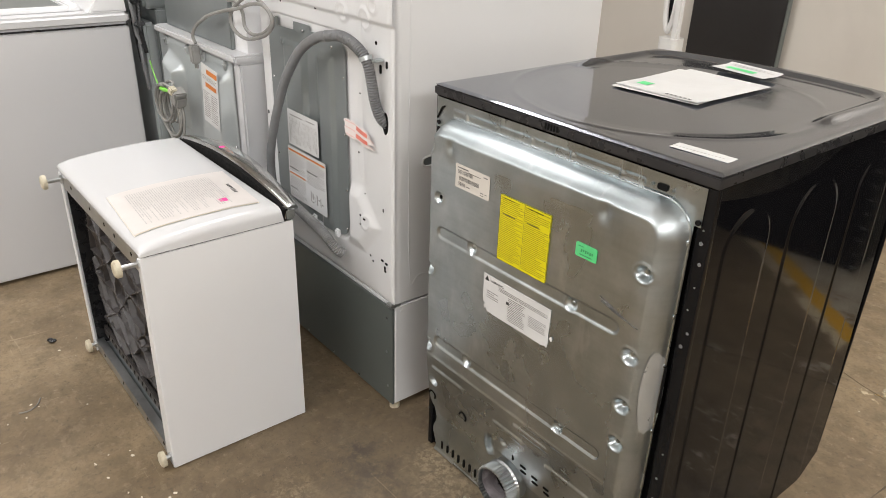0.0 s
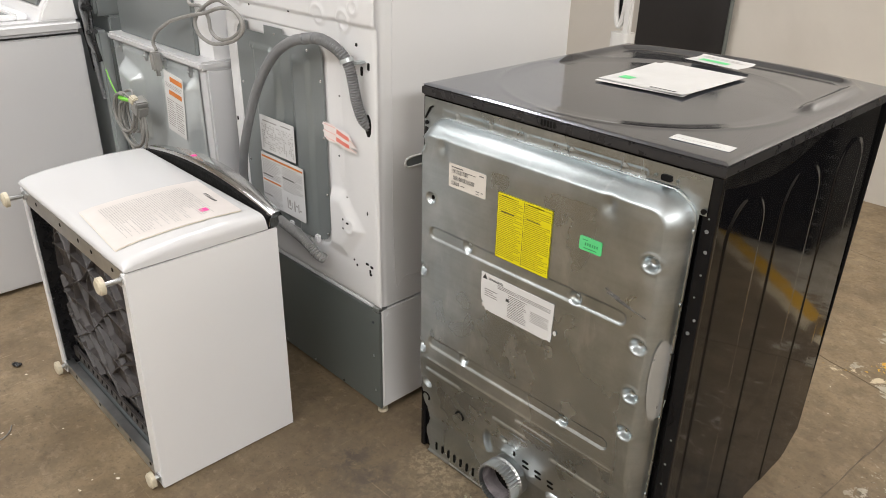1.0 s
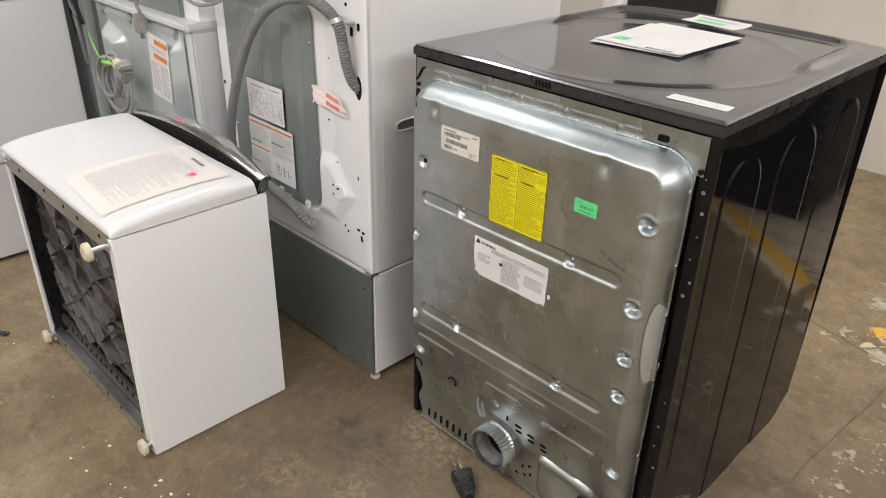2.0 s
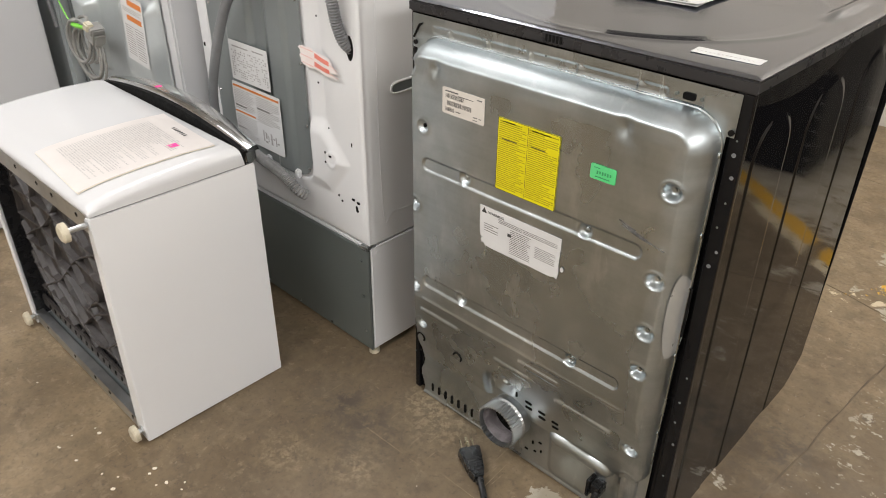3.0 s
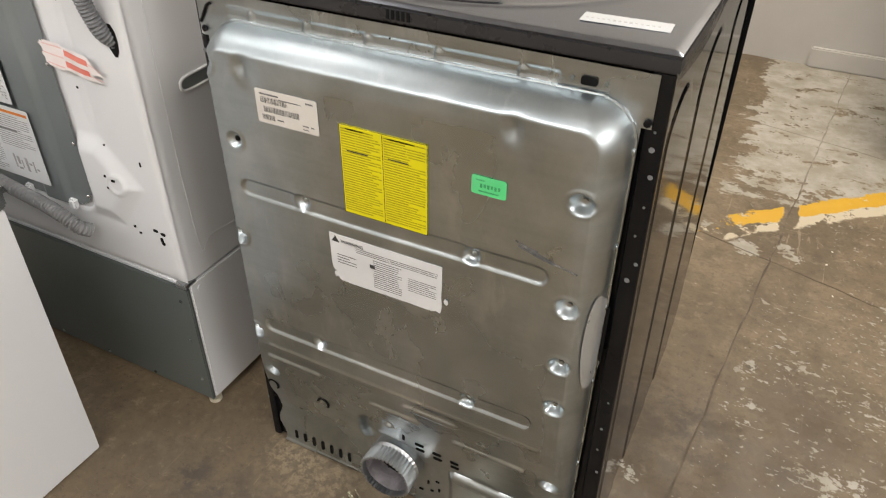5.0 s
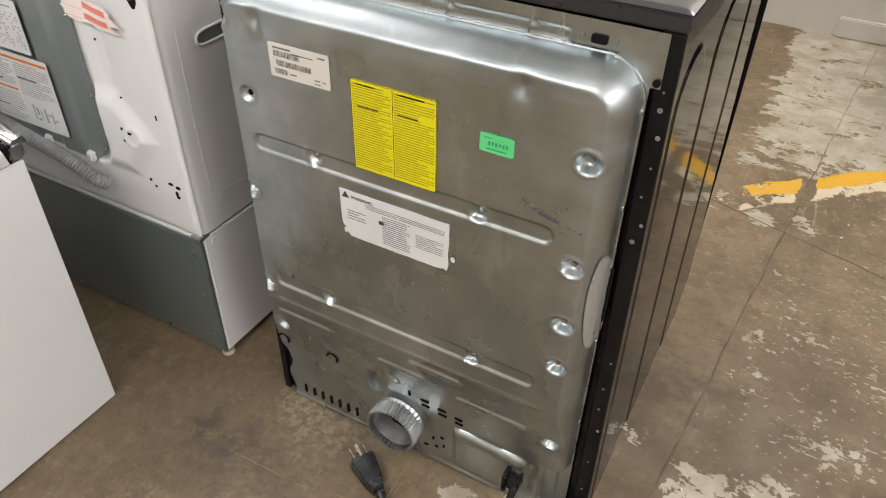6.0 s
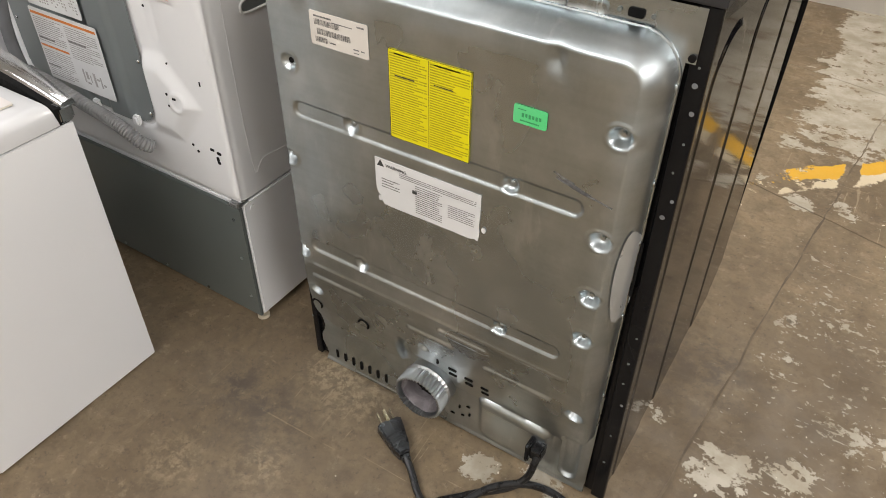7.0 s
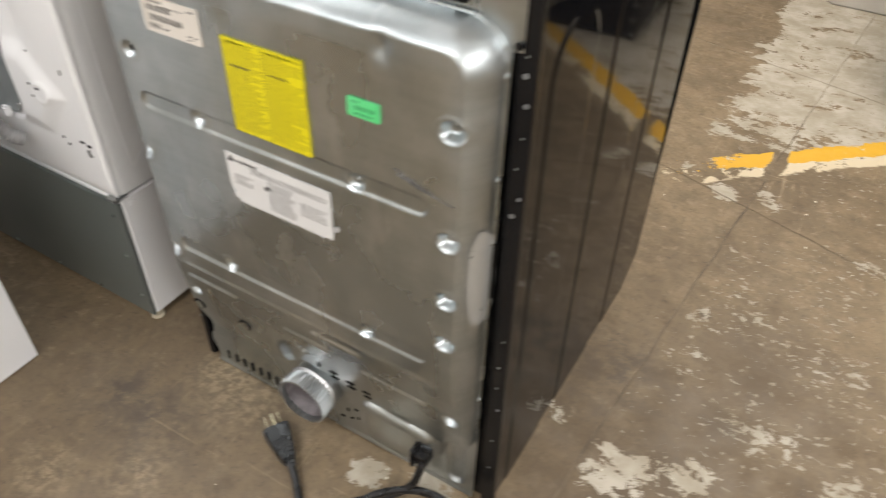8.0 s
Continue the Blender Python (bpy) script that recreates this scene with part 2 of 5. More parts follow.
# floor joints: a long one running away from the dryer's back, and two across it
J1_X0, J1_SLOPE = 0.795, 0.08
J2_Y0, J2_SLOPE = 1.450, -0.292
J3_Y0, J3_SLOPE = 2.303, -0.22


def floor_material():
    m, nt, p = nodes_of("old_concrete_floor")
    net = Net(nt)
    # concrete: mottled, stained and gritty
    a = net.noise(2.6, 10, 0.62, 0.15)
    b = net.noise(13.0, 10, 0.70, 0.15)
    c = net.noise(75.0, 5, 0.65)
    x, y = net.axis(0), net.axis(1)
    col = net.mix(net.ramp(a, 0.34, 0.66), (0.150, 0.107, 0.061), (0.262, 0.194, 0.115))
    col = net.mix(net.ramp(b, 0.50, 0.66, 0, 0.42), col, (0.112, 0.079, 0.044))
    col = net.mix(net.ramp(net.noise(28, 10, 0.75, 0.3), 0.54, 0.66, 0, 0.35), col, (0.300, 0.233, 0.153))
    col = net.mix(net.ramp(net.noise(8.0, 11, 0.74, 0.2), 0.56, 0.70, 0, 0.34), col, (0.340, 0.262, 0.163))
    col = net.mix(net.ramp(c, 0.46, 0.72, 0, 0.40), col, (0.100, 0.073, 0.047))
    # crisp-edged worn and greasy patches
    col = net.mix(net.ramp(net.noise(11.0, 13, 0.72, 0.2), 0.50, 0.54, 0, 0.20), col, (0.098, 0.073, 0.047))
    col = net.mix(net.ramp(net.noise(17.0, 13, 0.74, 0.15), 0.555, 0.585, 0, 0.26), col, (0.330, 0.259, 0.172))
    col = net.mix(net.ramp(net.noise(55.0, 8, 0.7, 0.1), 0.585, 0.62, 0, 0.40), col, (0.075, 0.056, 0.037))
    # broad, soft-edged darker patch on the floor behind the dryer
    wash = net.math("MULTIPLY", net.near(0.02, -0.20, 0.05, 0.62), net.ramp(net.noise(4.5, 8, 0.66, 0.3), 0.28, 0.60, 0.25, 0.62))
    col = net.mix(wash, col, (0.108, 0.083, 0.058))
    grit = net.noise(34, 12, 0.78, 0.2)
    col = net.mix(net.ramp(grit, 0.585, 0.61, 0, 0.34), col, (0.33, 0.258, 0.172))
    col = net.mix(net.ramp(grit, 0.385, 0.41, 0.42, 0), col, (0.070, 0.052, 0.035))
    # thin scratches in two directions and small dark pits
    for sx, sy in ((4, 70), (62, 7)):
        long = net.math("MULTIPLY", net.ramp(net.noise(1.0, 3, 0.5, 0.6, net.stretch(sx, sy, 1)), 0.665, 0.69), net.ramp(net.noise(3.3, 3, 0.5), 0.48, 0.62, 0, 0.5))
        col = net.mix(long, col, (0.360, 0.282, 0.181))
    col = net.mix(net.ramp(net.noise(120, 2, 0.5), 0.70, 0.73, 0, 0.6), col, (0.055, 0.042, 0.028))
    # rubbed tan patches
    for sx, sy, r1 in ((0.145, -0.050, 0.16), (0.055, -0.035, 0.10), (-0.054, -0.387, 0.10), (0.10, -0.30, 0.10), (-0.85, -0.55, 0.14)):
        rub = net.math("MULTIPLY", net.near(sx, sy, 0.01, r1), net.ramp(net.noise(48, 9, 0.75, 0.2), 0.45, 0.60, 0, 0.55))
        col = net.mix(rub, col, (0.370, 0.292, 0.186))
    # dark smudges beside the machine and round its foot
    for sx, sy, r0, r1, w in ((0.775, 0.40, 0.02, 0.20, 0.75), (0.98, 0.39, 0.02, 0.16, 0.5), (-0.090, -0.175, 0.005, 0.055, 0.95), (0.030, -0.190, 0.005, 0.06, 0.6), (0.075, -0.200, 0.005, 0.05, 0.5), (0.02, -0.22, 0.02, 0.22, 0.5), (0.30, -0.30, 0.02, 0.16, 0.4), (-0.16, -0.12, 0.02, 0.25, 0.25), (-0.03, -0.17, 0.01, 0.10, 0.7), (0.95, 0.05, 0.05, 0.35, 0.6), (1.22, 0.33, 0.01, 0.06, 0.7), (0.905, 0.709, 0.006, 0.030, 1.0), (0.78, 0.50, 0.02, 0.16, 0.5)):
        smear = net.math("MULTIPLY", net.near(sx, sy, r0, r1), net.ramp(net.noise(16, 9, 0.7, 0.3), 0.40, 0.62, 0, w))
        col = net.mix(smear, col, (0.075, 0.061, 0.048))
    # browner floor along the machine's side, with the shade there put into the colour
    side_shade = net.math("MULTIPLY", net.near(1.0, 0.25, 0.2, 0.75), net.ramp(net.noise(3.5, 8, 0.65, 0.3), 0.30, 0.62, 0.20, 0.65))
    col = net.mix(side_shade, col, (0.088, 0.057, 0.027))
    # pale paint that has flaked away, thick beyond the yellow line and in a few other spots
    wander = net.math("MULTIPLY", net.math("SUBTRACT", net.noise(3.0, 4, 0.6), 0.5), 0.35)
    past = net.math("SUBTRACT", y, net.math("ADD", net.math("MULTIPLY", x, 0.88), 0.693))
    dense = net.math("MULTIPLY", net.math("MULTIPLY", net.ramp(net.math("ADD", y, wander), 1.44, 1.58), net.ramp(past, -0.01, 0.05)), net.ramp(net.math("ADD", x, net.math("MULTIPLY", wander, 1.6)), 0.46, 0.80))
    dense = net.math("MULTIPLY", dense, net.ramp(net.math("ADD", y, net.math("MULTIPLY", x, 0.5)), 1.85, 2.5, 0.90, 1.03))
    spots = [(0.88, 0.19, 0.03, 0.22, 0.405), (1.00, 0.25, 0.02, 0.20, 0.39), (1.09, 0.41, 0.01, 0.20, 0.395), (1.18, 0.425, 0.01, 0.18, 0.395), (0.93, 0.58, 0.01, 0.24, 0.37),
             (0.98, 0.72, 0.05, 0.28, 0.36), (0.72, 0.245, 0.005, 0.14, 0.37), (0.478, -0.075, 0.01, 0.11, 0.42), (0.60, -0.03, 0.01, 0.14, 0.42),
             (0.69, 1.315, 0.01, 0.14, 0.40), (0.82, 1.228, 0.01, 0.17, 0.40), (0.93, 1.26, 0.01, 0.18, 0.405), (1.23, 1.10, 0.01, 0.17, 0.40), (1.255, 0.714, 0.01, 0.16, 0.40), (1.28, 0.36, 0.02, 0.25, 0.39),
             (1.15, 0.10, 0.05, 0.30, 0.38)]
    field = net.math("MULTIPLY", dense, 0.455)
    for sx, sy, r0, r1, w in spots:
        field = net.math("MAXIMUM", field, net.math("MULTIPLY", net.near(sx, sy, r0, r1), w))
    flake = net.math("ADD", net.math("MULTIPLY", net.noise(8.5, 13, 0.72, 0.1, net.stretch(0.75, 1.2, 1)), 0.70), net.math("MULTIPLY", net.noise(38, 9, 0.7, 0.1), 0.34))
    peel = net.ramp(net.math("ADD", field, flake), 0.915, 0.925)
    tiny = net.math("ADD", net.noise(46, 6, 0.66, 0.2), net.math("MULTIPLY", net.math("MULTIPLY", net.ramp(x, 0.55, 0.95), net.noise(3.0, 3, 0.5)), 0.22))
    peel = net.math("MAXIMUM", peel, net.ramp(tiny, 0.745, 0.765, 0, 0.7))
    # a sprinkle of small flecks on the open floor
    open_floor = net.math("MULTIPLY", net.ramp(x, 0.72, 1.0), net.ramp(y, 0.95, 1.25, 1, 0.25))
    fleck = net.math("ADD", net.noise(58, 5, 0.6, 0.3, net.stretch(0.7, 1.2, 1)), net.math("MULTIPLY", open_floor, net.ramp(net.noise(4.0, 4, 0.6), 0.35, 0.65, 0.07, 0.17)))
    peel = net.math("MAXIMUM", peel, net.ramp(fleck, 0.742, 0.756, 0, 0.85))
    pale = net.mix(net.ramp(net.noise(10, 8, 0.66), 0.35, 0.68), (0.330, 0.287, 0.214), (0.47, 0.43, 0.36))
    col = net.mix(peel, col, pale)
    # the yellow line, slanting across the joint, worn off towards the machine
    wob = net.math("ADD", net.math("MULTIPLY", net.math("SUBTRACT", net.noise(8, 9, 0.68), 0.5), 0.085), net.math("MULTIPLY", net.math("SUBTRACT", net.noise(34, 6, 0.7), 0.5), 0.045))
    line = net.math("ADD", past, wob)
    band = net.math("MULTIPLY", net.ramp(line, -0.042, -0.037), net.ramp(line, 0.050, 0.055, 1, 0))
    worn = net.ramp(net.math("ADD", net.noise(11, 12, 0.72, 0.1), net.ramp(x, 0.68, 0.84, -0.03, 0.16)), 0.55, 0.562)
    clear = net.ramp(net.math("ABSOLUTE", net.math("SUBTRACT", net.math("ADD", x, net.math("MULTIPLY", wob, 0.6)), 0.917)), 0.020, 0.026)
    worn = net.math("MULTIPLY", worn, clear)
    under = net.math("MULTIPLY", net.ramp(line, -0.115, -0.100), net.ramp(line, 0.045, 0.05, 1, 0))
    worn2 = net.math("MULTIPLY", clear, net.ramp(net.math("ADD", net.noise(10, 12, 0.74, 0.1), net.ramp(x, 0.66, 0.90, -0.06, 0.11)), 0.555, 0.567))
    off_far = net.ramp(x, 0.57, 0.62)
    col = net.mix(net.math("MULTIPLY", off_far, net.math("MULTIPLY", under, worn2)), col, (0.60, 0.51, 0.36))
    col = net.mix(net.math("MULTIPLY", off_far, net.math("MULTIPLY", band, worn)), col, (0.66, 0.37, 0.025))
    net.put(p.inputs["Base Color"], col)
    net.put(p.inputs["Roughness"], net.ramp(b, 0.3, 0.7, 0.42, 0.62))
    h = net.math("ADD", net.math("MULTIPLY", b, 0.6), net.math("ADD", net.math("MULTIPLY", c, 0.25), net.math("MULTIPLY", peel, 0.35)))
    net.put(p.inputs["Normal"], net.bump(h, 0.45, 0.004))
    return m


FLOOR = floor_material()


def joint_material():
    """Dirt in the floor's joints, filled with old pale paint beyond the yellow line."""
    m, nt, p = nodes_of("dirty_joint")
    net = Net(nt)
    col = net.mix(net.ramp(net.noise(12, 6, 0.6, 0.4), 0.35, 0.72), (0.105, 0.080, 0.054), (0.20, 0.155, 0.105))
    painted = net.math("MULTIPLY", net.ramp(net.axis(1), 1.60, 1.85), net.ramp(net.noise(9, 5, 0.6), 0.35, 0.60, 0.55, 0.95))
    net.put(p.inputs["Base Color"], net.mix(painted, col, (0.36, 0.32, 0.255)))
    p.inputs["Roughness"].default_value = 0.8
    net.put(p.inputs["Normal"], net.bump(net.noise(120, 3), 0.3))
    return m


JOINT = joint_material()


# ---- mesh helpers ----
def to_bm(verts, faces):
    bm = bmesh.new()
    vs = [bm.verts.new(v) for v in verts]
    for f in faces:
        bm.faces.new([vs[i] for i in f])
    return bm


def box(x0, y0, z0, x1, y1, z1, bevel=0.0, seg=2):
    bm = bmesh.new()
    m = Matrix.Translation(((x0 + x1) / 2, (y0 + y1) / 2, (z0 + z1) / 2)) @ Matrix.Diagonal((abs(x1 - x0), abs(y1 - y0), abs(z1 - z0), 1))
    bmesh.ops.create_cube(bm, size=1, matrix=m)
    if bevel:
        bmesh.ops.bevel(bm, geom=list(bm.edges), offset=bevel, segments=seg, affect="EDGES", clamp_overlap=True)
    return bm


def join(*bms):
    out = bmesh.new()
    for b in bms:
        me = bpy.data.meshes.new("tmp")
        b.to_mesh(me)
        b.free()
        out.from_mesh(me)
        bpy.data.meshes.remove(me)
    return out


def turned(bm, m):
    bmesh.ops.transform(bm, matrix=m, verts=list(bm.verts))
    return bm


def prism(outline, axis, a, b, bevel=0.0):
    """A flat outline pushed from a to b along an axis (0, 1 or 2); the outline gives the other two coordinates in order."""
    def at(p, c):
        q = list(p)
        q.insert(axis, c)
        return q
    n = len(outline)
    verts = [at(p, a) for p in outline] + [at(p, b) for p in outline]
    faces = [tuple(range(n)), tuple(range(2 * n - 1, n - 1, -1))] + [(i, i + n, (i + 1) % n + n, (i + 1) % n) for i in range(n)]
    bm = to_bm(verts, faces)
    bmesh.ops.recalc_face_normals(bm, faces=list(bm.faces))
    if bevel:
        rim = [e for e in bm.edges if len({round(v.co[axis], 6) for v in e.verts}) == 1]
        bmesh.ops.bevel(bm, geom=rim, offset=bevel, segments=2, affect="EDGES", clamp_overlap=True)
    return bm


def round_rect(u0, v0, u1, v1, r, n=6):
    pts = []
    for cx, cy, a0 in ((u1 - r, v1 - r, 0), (u0 + r, v1 - r, 90), (u0 + r, v0 + r, 180), (u1 - r, v0 + r, 270)):
        pts += [(cx + r * math.cos(radians(a0 + 90 * i / n)), cy + r * math.sin(radians(a0 + 90 * i / n))) for i in range(n + 1)]
    return pts


def disc(center, axis, radius, depth, sides=20, r2=None):
    """A short cylinder from center along a direction."""
    bm = bmesh.new()
    rot = Vector((0, 0, 1)).rotation_difference(Vector(axis).normalized()).to_matrix().to_4x4()
    m = Matrix.Translation(center) @ rot @ Matrix.Translation((0, 0, depth / 2))
    bmesh.ops.create_cone(bm, cap_ends=True, segments=sides, radius1=radius, radius2=radius if r2 is None else r2, depth=depth, matrix=m)
    return bm


def ball(center, radius, scale=(1, 1, 1), sides=12):
    bm = bmesh.new()
    bmesh.ops.create_uvsphere(bm, u_segments=sides, v_segments=max(6, sides // 2), radius=radius, matrix=Matrix.Translation(center) @ Matrix.Diagonal((*scale, 1)))
    return bm


def smooth_path(pts, steps=10):
    """Points on a Catmull-Rom line through pts."""
    p = [Vector(a) for a in pts]
    p = [2 * p[0] - p[1]] + p + [2 * p[-1] - p[-2]]
    out = []
    for i in range(1, len(p) - 2):
        for k in range(steps):
            t = k / steps
            a, b, c, d = p[i - 1:i + 3]
            out.append(0.5 * (2 * b + (c - a) * t + (2 * a - 5 * b + 4 * c - d) * t * t + (3 * b - a - 3 * c + d) * t ** 3))
    return out + [p[-2]]


def tube(pts, radius, sides=10, steps=10, squash=1.0, radius_at=None):
    """A swept round section; radius_at(arc length) may vary it."""
    line = smooth_path(pts, steps)
    verts, faces, arc = [], [], 0.0
    side = None
    for i, c in enumerate(line):
        ahead = (line[min(i + 1, len(line) - 1)] - line[max(i - 1, 0)]).normalized()
        if side is None:
            side = ahead.orthogonal().normalized()
        side = (side - ahead * side.dot(ahead)).normalized()
        up = ahead.cross(side)
        if i:
            arc += (c - line[i - 1]).length
        r = radius_at(arc) if radius_at else radius
        for k in range(sides):
            a = 2 * math.pi * k / sides
            verts.append(c + side * (r * math.cos(a)) + up * (r * squash * math.sin(a)))
    for i in range(len(line) - 1):
        for k in range(sides):
            j = (k + 1) % sides
            faces.append((i * sides + k, i * sides + j, (i + 1) * sides + j, (i + 1) * sides + k))
    faces.append(tuple(range(sides - 1, -1, -1)))
    faces.append(tuple(range(len(verts) - sides, len(verts))))
    return to_bm(verts, faces)


ROOTS = {}


def thing(name, at, label, category, group="", kind=""):
    ob = new(name)
    ob.location = at
    ob.empty_display_size = 0.05
    ROOTS[ob] = Vector(at)
    return tagged(ob, label, category, group, kind)


def finish(me, material, smooth):
    me.materials.append(material)
    if smooth:
        me.polygons.foreach_set("use_smooth", [True] * len(me.polygons))
        me.set_sharp_from_angle(angle=radians(smooth))
    me.update()


def part(name, bm, material, parent, label="", smooth=35):
    """Links a bmesh, given in world coordinates, as one mesh under a thing or a part."""
    base = ROOTS[parent]
    bmesh.ops.translate(bm, verts=list(bm.verts), vec=-base)
    me = bpy.data.meshes.new(name)
    bm.to_mesh(me)
    bm.free()
    finish(me, material, smooth)
    ob = new(name, me)
    ob.parent = parent
    ROOTS[ob] = base
    return tagged(ob, label)


def repeat(ob, offset):
    """The same mesh again, moved by offset, under the same parent."""
    again = new(ob.name.split(".")[0], ob.data)
    again.parent = ob.parent
    again.location = ob.location + Vector(offset)
    return again


def solid(name, bm, material, label, category, kind="", smooth=35, group=""):
    """One mesh that is a thing, or a piece of the setting, by itself."""
    me = bpy.data.meshes.new(name)
    bm.to_mesh(me)
    bm.free()
    finish(me, material, smooth)
    ob = new(name, me)
    ROOTS[ob] = Vector((0, 0, 0))
    return tagged(ob, label, category, group, kind)


def relief(name, fn, u, v, place, material, parent, label="", keep=None, smooth=50):
    """A pressed sheet: a fine grid whose height over (u, v) is fn's; place turns (u, v, height) into world x, y, z."""
    uu = np.linspace(u[0], u[1], u[2])
    vv = np.linspace(v[0], v[1], v[2])
    U, V = np.meshgrid(uu, vv)
    Hh = fn(U, V)
    X, Y, Z = place(U, V, Hh)
    base = ROOTS[parent]
    pts = np.stack([X - base.x, Y - base.y, Z - base.z], -1).reshape(-1, 3)
    idx = np.arange(U.size).reshape(U.shape)
    q = np.stack([idx[:-1, :-1], idx[:-1, 1:], idx[1:, 1:], idx[1:, :-1]], -1).reshape(-1, 4)
    if keep is not None:
        ok = keep(U, V)
        q = q[ok.reshape(-1)[q].all(axis=1)]
    me = bpy.data.meshes.new(name)
    me.from_pydata(pts.tolist(), [], q.tolist())
    finish(me, material, smooth)
    ob = new(name, me)
    ob.parent = parent
    ROOTS[ob] = base
    return tagged(ob, label)


def sd_rect(U, V, u0, v0, u1, v1, r):
    """Distance inside (positive) a rounded rectangle."""
    qx = np.abs(U - (u0 + u1) / 2) - (u1 - u0) / 2 + r
    qy = np.abs(V - (v0 + v1) / 2) - (v1 - v0) / 2 + r
    return -(np.hypot(np.maximum(qx, 0), np.maximum(qy, 0)) + np.minimum(np.maximum(qx, qy), 0) - r)


def ease(t):
    t = np.clip(t, 0, 1)
    return t * t * (3 - 2 * t)


def dome(t):
    t = np.clip(t, 0, 1)
    return np.sqrt(np.maximum(0, 1 - (1 - t) ** 2))


def bars(rows, y, material, parent, name="print"):
    """Unreadable print: thin bars in a plane of constant y; rows of (x0, z0, x1, z1)."""
    bm = bmesh.new()
    for x0, z0, x1, z1 in rows:
        bm.faces.new([bm.verts.new((a, y, b)) for a, b in ((x0, z0), (x1, z0), (x1, z1), (x0, z1))])
    return tagged(part(name, bm, material, parent, smooth=0), kind="stuff")


def lines_of(x0, z0, x1, z1, n, rng, fill=0.55, ragged=0.35):
    """Rows for bars(): n lines of print, ragged at the end."""
    out, step = [], (z1 - z0) / n
    for i in range(n):
        end = x1 - (x1 - x0) * ragged * rng.random() * (rng.random() < 0.45)
        zz = z1 - (i + 0.5) * step
        xx = x0
        while xx < end:
            w = min(end - xx, (0.15 + 0.35 * rng.random()) * (x1 - x0))
            out.append((xx, zz - step * fill / 2, xx + w * 0.96, zz + step * fill / 2))
            xx += w
    return out


def words(text, size, m, material, parent, name="lettering"):
    """Readable writing, as a mesh in the plane given by m."""
    cu = bpy.data.curves.new("tmp", "FONT")
    cu.body, cu.size, cu.extrude = text, size, 0.0002
    ob = bpy.data.objects.new("tmp", cu)
    me = bpy.data.meshes.new_from_object(ob)
    bm = bmesh.new()
    bm.from_mesh(me)
    bpy.data.objects.remove(ob)
    bpy.data.curves.remove(cu)
    bpy.data.meshes.remove(me)
    return part(name, turned(bm, m), material, parent, smooth=0)


RNG = random.Random(7)


# ---- the room ----
X0, X1, Y0, Y1 = -5.0, 5.6, -2.9, 2.90
solid("wall_north", box(X0 - 0.2, Y1, 0, X1 + 0.2, Y1 + 0.2, CEIL), PLASTER, "off-white painted wall", "wall", "structure")
# unseen walls and ceiling close the room; the south is near for reflections
solid("unseen_wall_south", box(X0 - 0.2, Y0 - 0.2, 0, X1 + 0.2, Y0, CEIL), PLASTER, "off-white painted wall", "wall", "structure")
solid("wall_west", box(X0 - 0.2, Y0, 0, X0, Y1, CEIL), PLASTER, "off-white painted wall", "wall", "structure")
solid("wall_east", box(X1, Y0, 0, X1 + 0.2, Y1, CEIL), PLASTER, "off-white painted wall", "wall", "structure")
solid("ceiling", box(X0 - 0.2, Y0 - 0.2, CEIL, X1 + 0.2, Y1 + 0.2, CEIL + 0.2), CEILING, "plain white ceiling", "ceiling", "structure")
solid("baseboard", box(0.835, Y1 - 0.03, 0.0, X1, Y1 - 0.001, 0.09, 0.006), PLASTER, "painted plinth along the foot of the wall", "baseboard", "structure")
for lx, ly, share, tint, lean, size in LAMPS:
    lamp = thing("ceiling_light", (lx, ly, HANG), "white hanging fluorescent light fitting", "ceiling light", "ceiling lights")
    part("housing", turned(box(-size[0] / 2 - 0.01, -size[1] / 2 - 0.01, -0.03, size[0] / 2 + 0.01, size[1] / 2 + 0.01, 0.04, 0.01), pose(lx, ly, HANG, 0, lean, 0)), ENAMEL, lamp)
    for dy in (-0.5, 0.5):
        part("hanger", disc((lx, ly + dy, HANG + 0.03), (0, 0, 1), 0.006, CEIL - HANG - 0.03, 8), ZINC, lamp)

floor = solid("floor", box(X0 - 0.2, Y0 - 0.2, -0.15, X1 + 0.2, Y1 + 0.2, -0.0013), JOINT, "stained brown concrete floor with flaking paint", "floor", "structure")


def j1(y):
    return J1_X0 + J1_SLOPE * y


def j2(x):
    return J2_Y0 + J2_SLOPE * x


def j3(x):
    return J3_Y0 + J3_SLOPE * x


